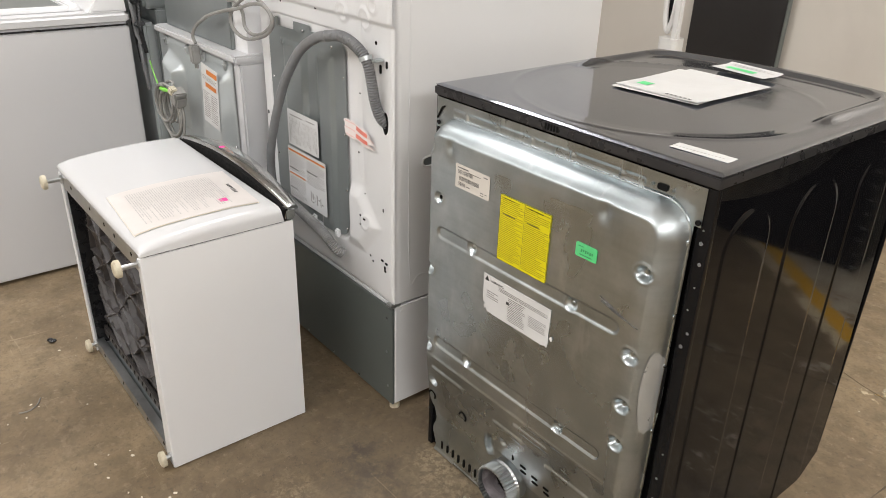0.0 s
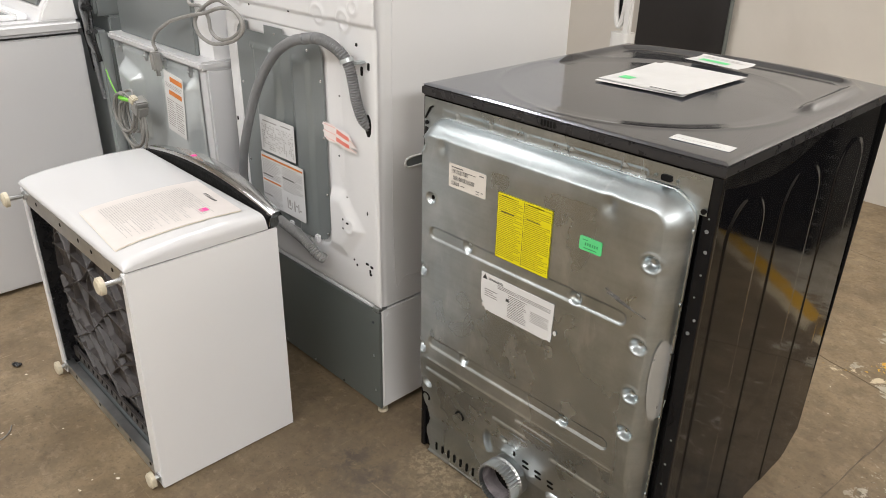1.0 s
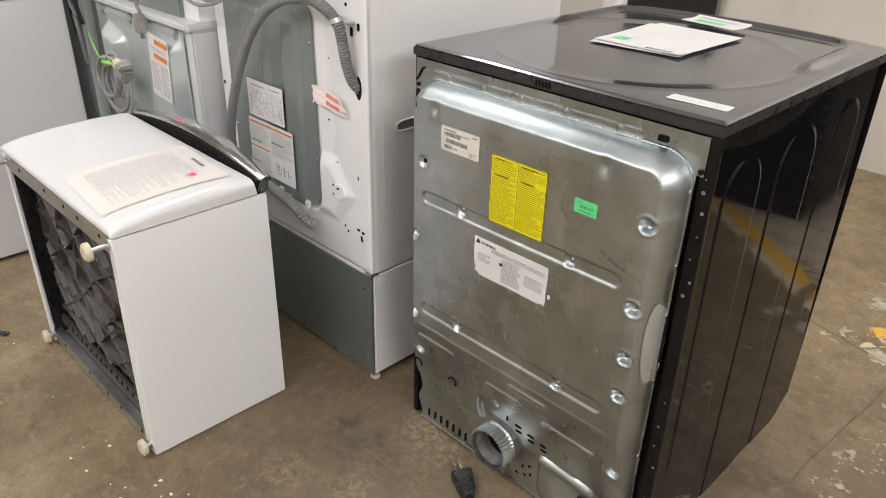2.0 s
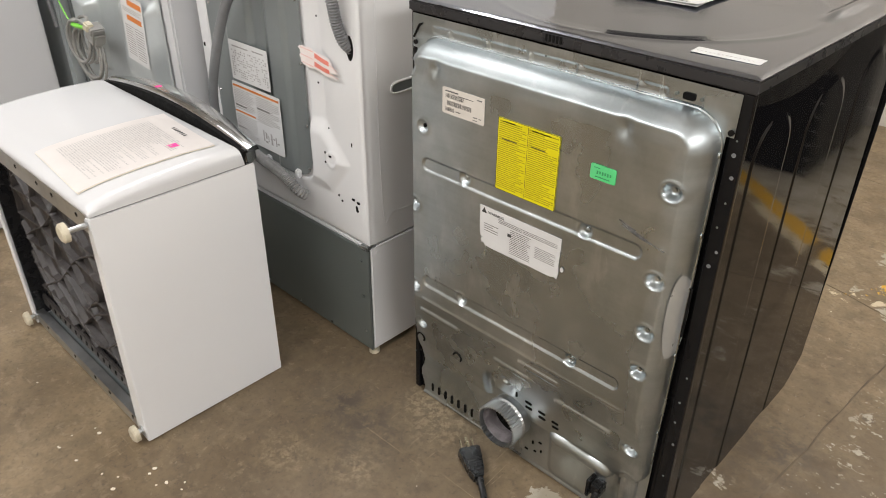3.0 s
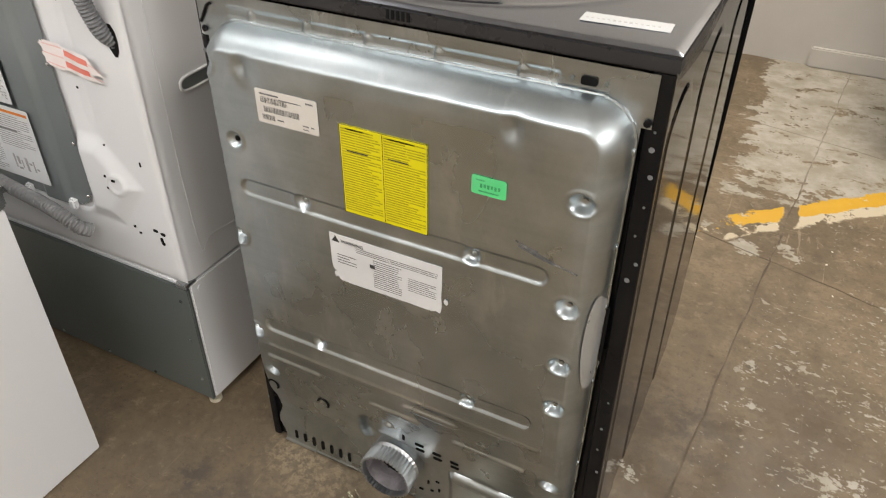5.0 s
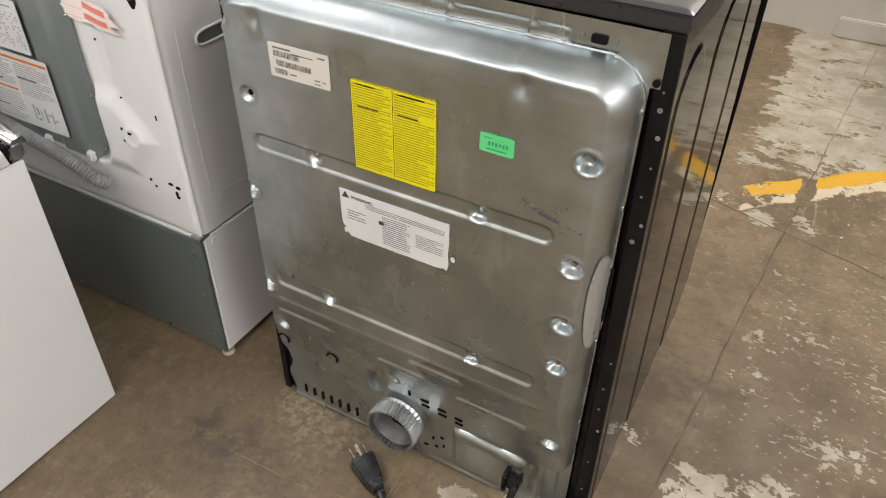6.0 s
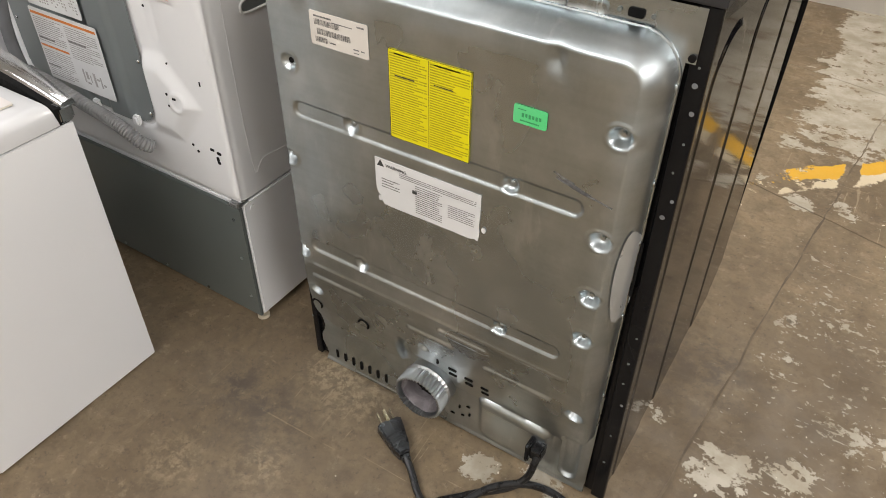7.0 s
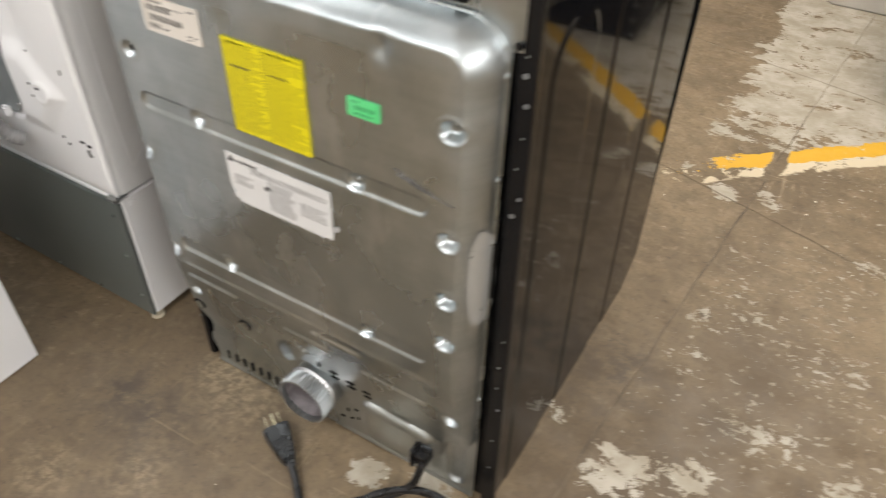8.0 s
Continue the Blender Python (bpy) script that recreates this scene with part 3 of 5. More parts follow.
def slab(side, low, high):
    """One poured slab between the joints, its edges a little ragged."""
    gap = 0.0026
    xa, xb = (X0 - 0.2, None) if side < 0 else (None, X1 + 0.2)

    def edge_y(x, line, d):
        return line(x) + d if callable(line) else line

    n = 90
    pts = []
    # along the low edge from the joint outwards, then back along the high edge, then down the joint
    for pick, d, order in ((low, gap, 1), (high, -gap, -1)):
        row = []
        for i in range(n + 1):
            t = (i / n) ** 2.2
            y_guess = edge_y(J1_X0, pick, 0)
            xs = j1(y_guess)
            far = X0 - 0.2 if side < 0 else X1 + 0.2
            x = xs + side * gap + (far - xs - side * gap) * t
            wob = 0.006 * noise.noise((x * 9, 3.1, 0)) + 0.003 * noise.noise((x * 40, 1.1, 0))
            y = edge_y(x, pick, d) + (wob if callable(pick) else 0)
            row.append((x, y))
        pts += row[::order]
    ya, yb = pts[-1][1], pts[0][1]
    for i in range(1, 80):
        y = ya + (yb - ya) * i / 80
        wob = 0.006 * noise.noise((y * 9, 7.7, 0)) + 0.0045 * noise.noise((y * 33, 2.1 + side, 0))
        pts.append((j1(y) + side * gap + wob, y))
    return prism(pts, 2, -0.0013, 0.0)


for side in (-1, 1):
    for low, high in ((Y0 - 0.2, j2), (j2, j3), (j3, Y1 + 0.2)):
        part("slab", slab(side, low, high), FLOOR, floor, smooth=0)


# ---- the dark dryer, seen from behind ----
W, D, BOW = 0.699, 0.780, 0.060
dryer = thing("clothes_dryer", (W / 2, D / 2, 0), "dark graphite clothes dryer with a bare galvanised back panel", "dryer")


def bowed(y0, y1, inset=0.0, n=18):
    """An outline with a straight back at y0 and a bowed front at y1."""
    xs = [inset + (W - 2 * inset) * i / n for i in range(n + 1)]
    return [(inset, y0), (W - inset, y0)] + [(x, y1 + BOW * (1 - ((x - W / 2) / (W / 2)) ** 2)) for x in reversed(xs)]


part("cabinet", box(0.003, 0.004, 0.004, W - 0.006, D - 0.07, 0.975, 0.004), BLACK_PAINT, dryer, "black painted steel cabinet")
part("front_panel", prism(bowed(D - 0.03, D - 0.006, 0.010), 2, 0.056, 0.972, 0.004), GRAPHITE_SHADED, dryer)


def side_relief(U, V):
    """Three tall arched ribs pressed into the side."""
    h = np.zeros_like(U)
    for a, b, top in ((0.058, 0.209, 0.908), (0.285, 0.463, 0.912), (0.545, 0.690, 0.916)):
        d = sd_rect(U, V, a, -0.4, b, top, (b - a) / 2 - 0.001)
        h += 0.0020 * ease((d + 0.002) / 0.0075)
    wave = 0.0004 * np.sin(7 * U + 3 * V) + 0.0004 * np.sin(5 * V - 4 * U)
    return h + wave


LEAN = 0.0125  # the cabinet's open side is sprung outwards at the foot


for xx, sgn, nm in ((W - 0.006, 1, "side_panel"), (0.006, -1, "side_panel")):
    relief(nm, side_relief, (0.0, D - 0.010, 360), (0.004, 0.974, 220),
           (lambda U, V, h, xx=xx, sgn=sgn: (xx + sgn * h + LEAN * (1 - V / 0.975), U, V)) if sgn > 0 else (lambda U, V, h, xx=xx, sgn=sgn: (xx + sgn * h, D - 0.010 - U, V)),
           GRAPHITE_SHADED, dryer, "", lambda U, V: V > (U - 0.700) * 0.75)
for xx in (W - 0.0085, 0.0045):
    part("front_seam", box(xx, D - 0.010, 0.08, xx + (0.012 if xx > 0.3 else 0.004), D - 0.002, 0.974, 0.001), BLACK_HOLE, dryer, "dark seam before the front")
# rolled rear edges of the side panels, with their screw holes
for x0, x1 in ((0.0, 0.016), (0.6735, W + 0.0005)):
    rail = prism(round_rect(x0, -0.004, x1, 0.012, 0.0035, 3), 2, 0.006, 0.973)
    for v in rail.verts:
        v.co.x += LEAN * (1 - v.co.z / 0.975) * (x0 > 0.3)
    rail = part("rear_flange", rail, BLACK_PAINT, dryer)
    for zz, r in ((0.902, 0.0028), (0.879, 0.006), (0.843, 0.0055), (0.80, 0.003), (0.756, 0.003), (0.713, 0.0045), (0.684, 0.006), (0.45, 0.003), (0.39, 0.004), (0.341, 0.0035), (0.288, 0.0045), (0.2, 0.003), (0.12, 0.004)):
        part("hole", disc((x1 - 0.010 + 0.004 * math.sin(zz * 90) + LEAN * (1 - zz / 0.975) * (x0 > 0.3), -0.0035, zz), (0, -1, 0), r * 0.6, 0.0012, 10), GREY_DARK if r < 0.0042 else HOSE, rail, "pale screw hole")

BX0, BX1, BZ0, BZ1, BH = 0.030, 0.669, 0.20, 0.936, 0.053
SCREWS_SIDE = [(0.050, 0.885), (0.060, 0.588), (0.060, 0.377), (0.064, 0.261), (0.628, 0.815), (0.627, 0.650), (0.627, 0.543), (0.627, 0.456), (0.633, 0.250)]
SCREWS_FACE = [(0.086, 0.771), (0.200, 0.693), (0.484, 0.688), (0.201, 0.405), (0.486, 0.400)]
TABS = [0.105, 0.200, 0.300, 0.405, 0.520]


def back_height(x, z):
    """Depth of the pressed back panel behind its face, as height towards the room."""
    d = sd_rect(x, z, BX0, BZ0 - 0.06, BX1, BZ1, 0.055)
    w = 0.049
    t = np.clip(d / 0.035, 0, 1)
    h = (BH + 0.0058) * (0.32 * t + 0.68 * dome(t)) - 0.0058 * ease((d - 0.0385) / 0.0075)
    h = np.minimum(h, BH * np.clip((z - 0.085) / (0.347 - 0.085), 0, 1))
    flat = ease((d - w) / 0.01)
    h += 0.0018 * np.exp(-((z - 0.350) / 0.004) ** 2) * flat
    # two long pressed channels
    for zc, hh in ((0.690, 0.015), (0.402, 0.014)):
        g = sd_rect(x, z, 0.084, zc - hh, 0.597, zc + hh, hh - 0.0005)
        h += -0.0042 * ease((g + 0.001) / 0.005)
    # short raised bars on the lower slope
    for a, b, zc in ((0.070, 0.192, 0.310), (0.290, 0.392, 0.283), (0.362, 0.468, 0.322), (0.455, 0.592, 0.266)):
        g = sd_rect(x, z, a, zc - 0.008, b, zc + 0.008, 0.0075)
        h += 0.0042 * ease((g + 0.003) / 0.007)
    # dished screw seats
    for sx, sz in SCREWS_FACE:
        r = np.hypot(x - sx, z - sz)
        h -= 0.007 * ease((0.014 - r) / 0.007)
        h += 0.0012 * np.exp(-((r - 0.0165) / 0.003) ** 2)
    for sx, sz in SCREWS_SIDE:
        off = x - sx
        r = np.hypot(np.where((off > 0) & (sx > 0.6), off * 0.85, off), (z - sz) * 1.05)
        h = h - 0.0150 * ease((0.0168 - r) / 0.0105) * (h > 0.01)
        h += 0.0016 * np.exp(-((r - 0.0186) / 0.0026) ** 2) * (h > 0.03)
    # scooped recess beside the duct
    q = np.hypot((x - 0.266) / 0.022, (z - 0.180) / 0.055)
    h -= 0.014 * ease((1 - q) / 0.7)
    # low screw seat, duct recess and the terminal cover
    r = np.hypot(x - 0.318, z - 0.232)
    h -= 0.007 * ease((0.012 - r) / 0.007)
    g = sd_rect(x, z, 0.255, 0.02, 0.385, 0.188, 0.05)
    h = h * (1 - 0.85 * ease(g / 0.020))
    g = sd_rect(x, z, 0.430, 0.010, 0.598, 0.158, 0.03)
    cover = 0.013 * ease(g / 0.016) * np.clip((z + 0.02) / 0.14, 0.2, 1)
    along = np.clip((x - 0.456) / 0.118, 0, 1)
    bar = np.hypot(x - (0.456 + 0.118 * along), z - (0.138 - 0.004 * along))
    cover = np.maximum(cover, 0.023 * dome((0.022 - bar) / 0.022))
    h = np.maximum(h, cover)
    # upright recess beside the cord, dented
    g = sd_rect(x, z, 0.612, 0.022, 0.654, 0.170, 0.018)
    h += -0.0060 * ease(g / 0.010) + 0.0022 * np.exp(-((g - 0.002) / 0.004) ** 2)
    h += -0.0030 * np.exp(-(((x - 0.600) / 0.012) ** 2 + ((z - 0.062) / 0.020) ** 2))
    # knocks along the top crease and slight oil-canning of the sheet
    for cx, cz, a, s in ((0.118, 0.894, -0.0060, 0.010), (0.128, 0.885, -0.0022, 0.016), (0.532, 0.893, -0.0065, 0.011), (0.548, 0.886, -0.0022, 0.018), (0.060, 0.893, -0.0030, 0.007), (0.30, 0.889, -0.0012, 0.022), (0.43, 0.890, -0.0010, 0.018)):
        h += a * np.exp(-(((x - cx) / s) ** 2 + ((z - cz) / (s * 1.3)) ** 2)) * (h > 0.02)
    h += flat * (0.0005 * np.sin(9 * x + 2.0) * np.sin(6.5 * z + 1.0) + 0.0002 * np.sin(17 * x - 5 * z))
    # clip tabs along the flange above the bulge
    for tx in TABS:
        g = sd_rect(x, z, tx - 0.006, 0.920, tx + 0.006, 0.954, 0.0055)
        h += 0.0035 * ease((g + 0.001) / 0.004) * ease((0.003 - d) / 0.004)
    g = sd_rect(x, z, 0.06, 0.938, 0.57, 0.956, 0.006)
    h += -0.0018 * ease(g / 0.004) * ease((0.0 - d) / 0.003)
    # fixing lip along the foot
    h += 0.003 * ease((0.012 - z) / 0.004)
    return h


def back_keep(x, z):
    """The panel's outline: notched at the lower corners, short of the black rails at the sides."""
    right = np.where(z > 0.903, 0.684, 0.6725)
    left = np.where(z > 0.905, 0.006, np.where(z > 0.215, 0.018, 0.018))
    notch = (z < 0.17) & (x < 0.030 + 0.006 * np.sin(z * 70))
    return (x <= right) & (x >= left) & ~notch


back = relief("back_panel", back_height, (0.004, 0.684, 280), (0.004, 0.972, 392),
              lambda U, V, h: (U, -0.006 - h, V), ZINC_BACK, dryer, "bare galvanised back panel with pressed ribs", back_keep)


def on_back(x, z, lift=0.001):
    return -0.006 - float(back_height(np.array([x]), np.array([z]))[0]) - lift


for sx, sz in SCREWS_FACE:
    part("screw", ball((sx, on_back(sx, sz, 0), sz), 0.005, (1, 0.6, 1), 10), BLACK_HOLE if sx < 0.1 else ZINC, back)
for sx, sz in SCREWS_SIDE:
    part("screw", join(disc((sx + 0.002, on_back(sx, sz, -0.001), sz + 0.002), (0, -1, 0), 0.0058, 0.0025, 6), disc((sx + 0.002, on_back(sx, sz, 0.001), sz + 0.002), (0, -1, 0), 0.0036, 0.0065, 8)), ZINC, back)
for sx, sz in ((0.016, 0.916), (0.679, 0.913)):
    part("screw", disc((sx, -0.007, sz), (0, -1, 0), 0.005, 0.003, 8), BLACK_PAINT, back)

RC = 0.055
rim = [(BX1 + 0.001, -0.0085, z) for z in (0.215, 0.45, 0.70, 0.83)]
rim += [(BX1 - RC + (RC + 0.001) * math.cos(radians(a)), -0.0085, BZ1 - RC + (RC + 0.001) * math.sin(radians(a))) for a in range(0, 91, 15)]
rim += [(x, -0.0085, BZ1 + 0.001) for x in (0.54, 0.40, 0.25, 0.12)]
rim += [(BX0 + RC + (RC + 0.001) * math.cos(radians(a)), -0.0085, BZ1 - RC + (RC + 0.001) * math.sin(radians(a))) for a in range(90, 166, 15)]
part("rim_bead", tube(rim, 0.0024, 8, 6), ZINC, back, "rolled bead round the bulge")
for cz in (0.875, 0.735, 0.635, 0.49, 0.30):
    part("rim_clip", ball((BX1 + 0.0005, -0.011, cz), 0.0045, (0.7, 0.8, 1.1), 8), ZINC, back)

# lower vents, key slots and the terminal holes
first = None
for i in range(7):
    sx, sz = 0.066 + 0.0225 * i, 0.036
    slot = prism(round_rect(sx - 0.0035, sz - 0.013, sx + 0.0035, sz + 0.013, 0.0034, 3), 1, -0.0075, -0.0064)
    if first is None:
        first = part("vent_slot", slot, BLACK_HOLE, back, "dark vent slot")
    else:
        slot.free()
        repeat(first, (0.0225 * i, 0, 0))
for a, b, w, h in ((0.349, 0.208, 0.007, 0.022), (0.382, 0.203, 0.026, 0.009), (0.382, 0.186, 0.026, 0.009), (0.418, 0.196, 0.026, 0.009), (0.418, 0.179, 0.026, 0.009), (0.453, 0.190, 0.024, 0.008), (0.453, 0.174, 0.024, 0.008),
                   (0.388, 0.070, 0.006, 0.014), (0.408, 0.082, 0.012, 0.006), (0.396, 0.048, 0.010, 0.006), (0.412, 0.058, 0.006, 0.012), (0.372, 0.040, 0.014, 0.006),
                   (0.022, 0.176, 0.008, 0.006), (0.022, 0.156, 0.008, 0.006), (0.024, 0.136, 0.008, 0.006), (0.334, 0.954, 0.003, 0.003)):
    yy, w, h = on_back(a, b, 0), w * 0.72, h * 0.72
    part("vent_slot", prism(round_rect(a - w / 2, b - h / 2, a + w / 2, b + h / 2, min(w, h) / 2 - 0.0003, 3), 1, yy - 0.0016, yy + 0.001), BLACK_HOLE, back)
for kx, kz in ((0.050, 0.205), (0.172, 0.212)):
    pts = [(kx + 0.012 * math.cos(radians(a)), on_back(kx, kz, 0.002), kz + 0.012 * math.sin(radians(a))) for a in range(170, -50, -20)]
    part("key_slot", tube(pts, 0.0025, 6, 3), BLACK_HOLE, back, "dark hooked knock-out")
part("edge_gap", tube([(0.010, -0.0075, 0.925), (0.018, -0.0075, 0.938), (0.026, -0.0075, 0.951), (0.034, -0.0075, 0.955)], 0.0022, 6, 5), BLACK_HOLE, back, "dark gap at the bent corner")
# plug socket in the top flange
sock = part("socket", prism(round_rect(0.594, 0.9445, 0.614, 0.9555, 0.003, 3), 1, -0.0085, -0.005), BLACK_HOLE, dryer, "small black service socket")
for sx in (0.583, 0.625):
    part("socket_screw", disc((sx, -0.0065, 0.950), (0, -1, 0), 0.0030, 0.002, 8), GREY_DARK, sock)
# dished oval plate on the right shoulder of the panel
def oval_place(U, V, h):
    d = -0.005 + 0.0105 * (1 - U) + 0.001 * V
    return BX1 - d + 0.0012, -0.006 - back_height(BX1 - d, 0.58 + 0 * V) - 0.0016, 0.580 + 0.088 * V


oval = relief("oval_plate", lambda U, V: 0 * U, (-1, 1, 61), (-1, 1, 121), oval_place, OVAL, dryer, "pale oval patch on the panel's shoulder", lambda U, V: U ** 2 + V ** 2 <= 1.02)

part("oval_gap", tube([(BX1 + 0.0045, -0.0105, z) for z in (0.535, 0.56, 0.60, 0.635)], 0.0026, 7, 5), BLACK_HOLE, dryer, "dark slit where the sheet has sprung away")

# exhaust duct
DX, DZ, DR = 0.325, 0.118, 0.053


def duct_shell():
    n = 80
    prof = [(0.0, DR - 0.001, 0), (-0.018, DR - 0.001, 0), (-0.024, DR + 0.002, 0), (-0.030, DR - 0.001, 0.5), (-0.050, DR - 0.001, 1), (-0.062, DR - 0.001, 1), (-0.0625, DR - 0.004, 1), (-0.050, DR - 0.005, 1), (-0.030, DR - 0.004, 0.5), (0.0, DR - 0.004, 0)]
    verts, faces = [], []
    for yy, r, crimp in prof:
        for k in range(n):
            a = 2 * math.pi * k / n
            rr = r + crimp * 0.0024 * (1 if k % 2 else -1)
            verts.append((DX + rr * math.cos(a), -0.006 + yy, DZ + rr * math.sin(a)))
    for i in range(len(prof) - 1):
        for k in range(n):
            j = (k + 1) % n
            faces.append((i * n + k, (i + 1) * n + k, (i + 1) * n + j, i * n + j))
    return to_bm(verts, faces)


duct = part("exhaust_duct", duct_shell(), ZINC_DUCT, dryer, "crimped galvanised exhaust duct", smooth=30)
# black disc, and a black damper, paint the shade deep in the duct
part("duct_end", disc((DX, -0.012, DZ), (0, -1, 0), DR - 0.004, 0.004, 32), BLACK_HOLE, duct, "black disc standing for the shaded inside")
sleeve = []
for yy in (-0.016, -0.058):
    sleeve += [(DX + (DR - 0.0072) * math.cos(2 * math.pi * k / 40), yy, DZ + (DR - 0.0072) * math.sin(2 * math.pi * k / 40)) for k in range(40)]
part("duct_lining", to_bm(sleeve, [(k, (k + 1) % 40, (k + 1) % 40 + 40, k + 40) for k in range(40)]), LINT, duct, "lint-stained dark lining")
part("duct_damper", turned(box(-0.030, -0.012, -0.0015, 0.030, 0.012, 0.0015), pose(DX + 0.008, -0.022, DZ + 0.006, 0, -48, 0)), BLACK_HOLE, duct)

# lid
part("lid", prism(bowed(-0.006, D + 0.004, -0.004), 2, 0.974, 0.9952, 0.003), LID_EDGE, dryer, "dark grey lid edge")


def lid_height(x, y):
    r = np.hypot(x - 0.335, y - 0.345)
    h = -0.0013 * ease((0.312 - r) / 0.040) + 0.0012 * np.exp(-((r - 0.318) / 0.008) ** 2)
    bow = BOW * (1 - ((x - W / 2) / (W / 2)) ** 2)
    d = sd_rect(x, y - bow, 0.022, -0.5, 0.668, 0.735, 0.09)
    side = ease((y - 0.38) / 0.08)
    h += side * 0.0105 * np.exp(-((d - 0.020) / 0.015) ** 2)
    edge = np.minimum(np.minimum(y + 0.006, D + 0.004 + bow - y), np.minimum(x + 0.004, W + 0.004 - x))
    h += 0.0022 * ease((edge - 0.002) / 0.008) - 0.0024 * (1 - dome(edge / 0.004))
    h += 0.0005 * np.sin(8 * x + 5 * y) + 0.0004 * np.sin(11 * x - 9 * y)
    return h


relief("lid_top", lid_height, (-0.0035, W + 0.0035, 200), (-0.0055, D + BOW + 0.003, 230), lambda U, V, h: (U, V, 0.9975 + h), GRAPHITE_LIT, dryer, "glossy dark graphite lid with a pressed round panel",
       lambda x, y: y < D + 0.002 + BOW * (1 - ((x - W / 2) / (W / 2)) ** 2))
for i in range(5):
    part("lid_slot", box(0.330 + 0.0075 * i, -0.0072, 0.9795, 0.334 + 0.0075 * i, -0.0055, 0.9915), BLACK_HOLE, dryer)
strip = part("lid_sticker", turned(box(-0.054, -0.0160, 0, 0.054, 0.0160, 0.0006), pose(0.620, 0.066, 1.0000, 0, 0, 3)), LABEL_WHITE, dryer, "narrow white sticker")
tick = bmesh.new()
for i in range(14):
    bmesh.ops.create_cube(tick, size=1, matrix=Matrix.Translation((0.573 + 0.0066 * i, 0.060 + 0.0004 * i, 1.0008)) @ Matrix.Diagonal((0.0034, 0.0040 if 4 < i < 9 else 0.0016, 0.0003, 1)))
tagged(part("print", tick, INK_FAINT, strip, smooth=0), kind="stuff")

# stickers on the back panel
YP = -0.006 - BH - 0.0011


def sticker(name, x0, z0, x1, z1, tilt, material, label, parent=back):
    m = pose((x0 + x1) / 2, YP, (z0 + z1) / 2, 0, tilt, 0)
    w, h = (x1 - x0) / 2, (z1 - z0) / 2
    ob = part(name, turned(prism(round_rect(-w, -h, w, h, 0.003, 3), 1, -0.0004, 0.0004), m), material, parent, label, smooth=0)
    return ob, m


def print_on(ob, m, rows, material):
    bm = bmesh.new()
    for x0, z0, x1, z1 in rows:
        bm.faces.new([bm.verts.new((a, -0.0008, b)) for a, b in ((x0, z0), (x1, z0), (x1, z1), (x0, z1))])
    return tagged(part("print", turned(bm, m), material, ob, smooth=0), kind="stuff")


yel, ym = sticker("yellow_label", 0.281, 0.703, 0.418, 0.845, 0.0, LABEL_YELLOW, "yellow safety sticker with two columns of print")
rows = []
for x0, x1 in ((-0.066, -0.003), (0.002, 0.066)):
    rows += lines_of(x0, -0.066, x1, 0.067, 34, RNG, 0.48, 0.5)
print_on(yel, ym, rows, INK_OLIVE)
print_on(yel, ym, [(-0.0005, -0.069, 0.0005, 0.069), (-0.058, 0.0640, -0.028, 0.0662), (0.008, 0.0640, 0.050, 0.0662), (-0.058, 0.0310, -0.024, 0.0330), (0.008, 0.0340, 0.040, 0.0360),
                   (-0.0685, -0.071, 0.0685, -0.0702), (-0.0685, 0.0702, 0.0685, 0.071), (-0.0685, -0.071, -0.0677, 0.071), (0.0677, -0.071, 0.0685, 0.071)], INK)

wm = pose(0.344, YP, 0.611)
torn = [(-0.097, 0.044), (0.097, 0.044), (0.0968, 0.010), (0.0955, -0.012), (0.0968, -0.030), (0.094, -0.0435), (0.088, -0.041), (0.080, -0.0440), (0.040, -0.0435), (-0.060, -0.0440), (-0.082, -0.0430),
        (-0.086, -0.036), (-0.092, -0.040), (-0.0935, -0.031), (-0.0875, -0.027), (-0.0945, -0.023), (-0.0965, -0.012), (-0.0968, 0.010)]
wl = part("warning_label", turned(prism(torn, 1, -0.0004, 0.0004), wm), LABEL_WHITE, back, "white warning sticker with torn lower corners", smooth=0)
print_on(wl, wm, lines_of(-0.020, -0.036, 0.030, 0.018, 14, RNG, 0.4, 0.2) + lines_of(-0.050, 0.020, 0.090, 0.030, 3, RNG, 0.4, 0.1) + lines_of(0.040, -0.020, 0.088, 0.006, 7, RNG, 0.35, 0.5)
         + lines_of(-0.085, -0.010, -0.050, 0.010, 4, RNG, 0.35, 0.5), INK_MID)
print_on(wl, wm, [(-0.026, 0.000, -0.017, 0.007)], INK)
words("WARNING", 0.0082, wm @ Matrix.Translation((-0.076, -0.0009, 0.031)) @ Matrix.Rotation(radians(90), 4, "X"), INK, wl)
tri = bmesh.new()
tri.faces.new([tri.verts.new(p) for p in ((-0.093, -0.0009, 0.030), (-0.079, -0.0009, 0.030), (-0.086, -0.0009, 0.042))])
part("warning_sign", turned(tri, wm), INK, wl, smooth=0)
part("scrap", turned(ball((0.104, -0.0006, -0.018), 0.005, (0.8, 0.08, 1.1), 9), wm), LABEL_WHITE, wl, "torn scrap of the sticker", smooth=0)

bl, bmx = sticker("barcode_label", 0.141, 0.816, 0.247, 0.868, 0.0, LABEL_CREAM, "cream sticker with bar codes")
rows = []
for z0, z1, x0, x1 in ((0.006, 0.015, -0.044, 0.002), (-0.008, 0.001, -0.040, 0.022), (-0.020, -0.012, -0.044, -0.022)):
    x = x0
    while x < x1:
        w = RNG.choice((0.0006, 0.0010, 0.0016))
        rows.append((x, z0, x + w, z1))
        x += w + RNG.choice((0.0006, 0.0012))
print_on(bl, bmx, rows, INK_MID)
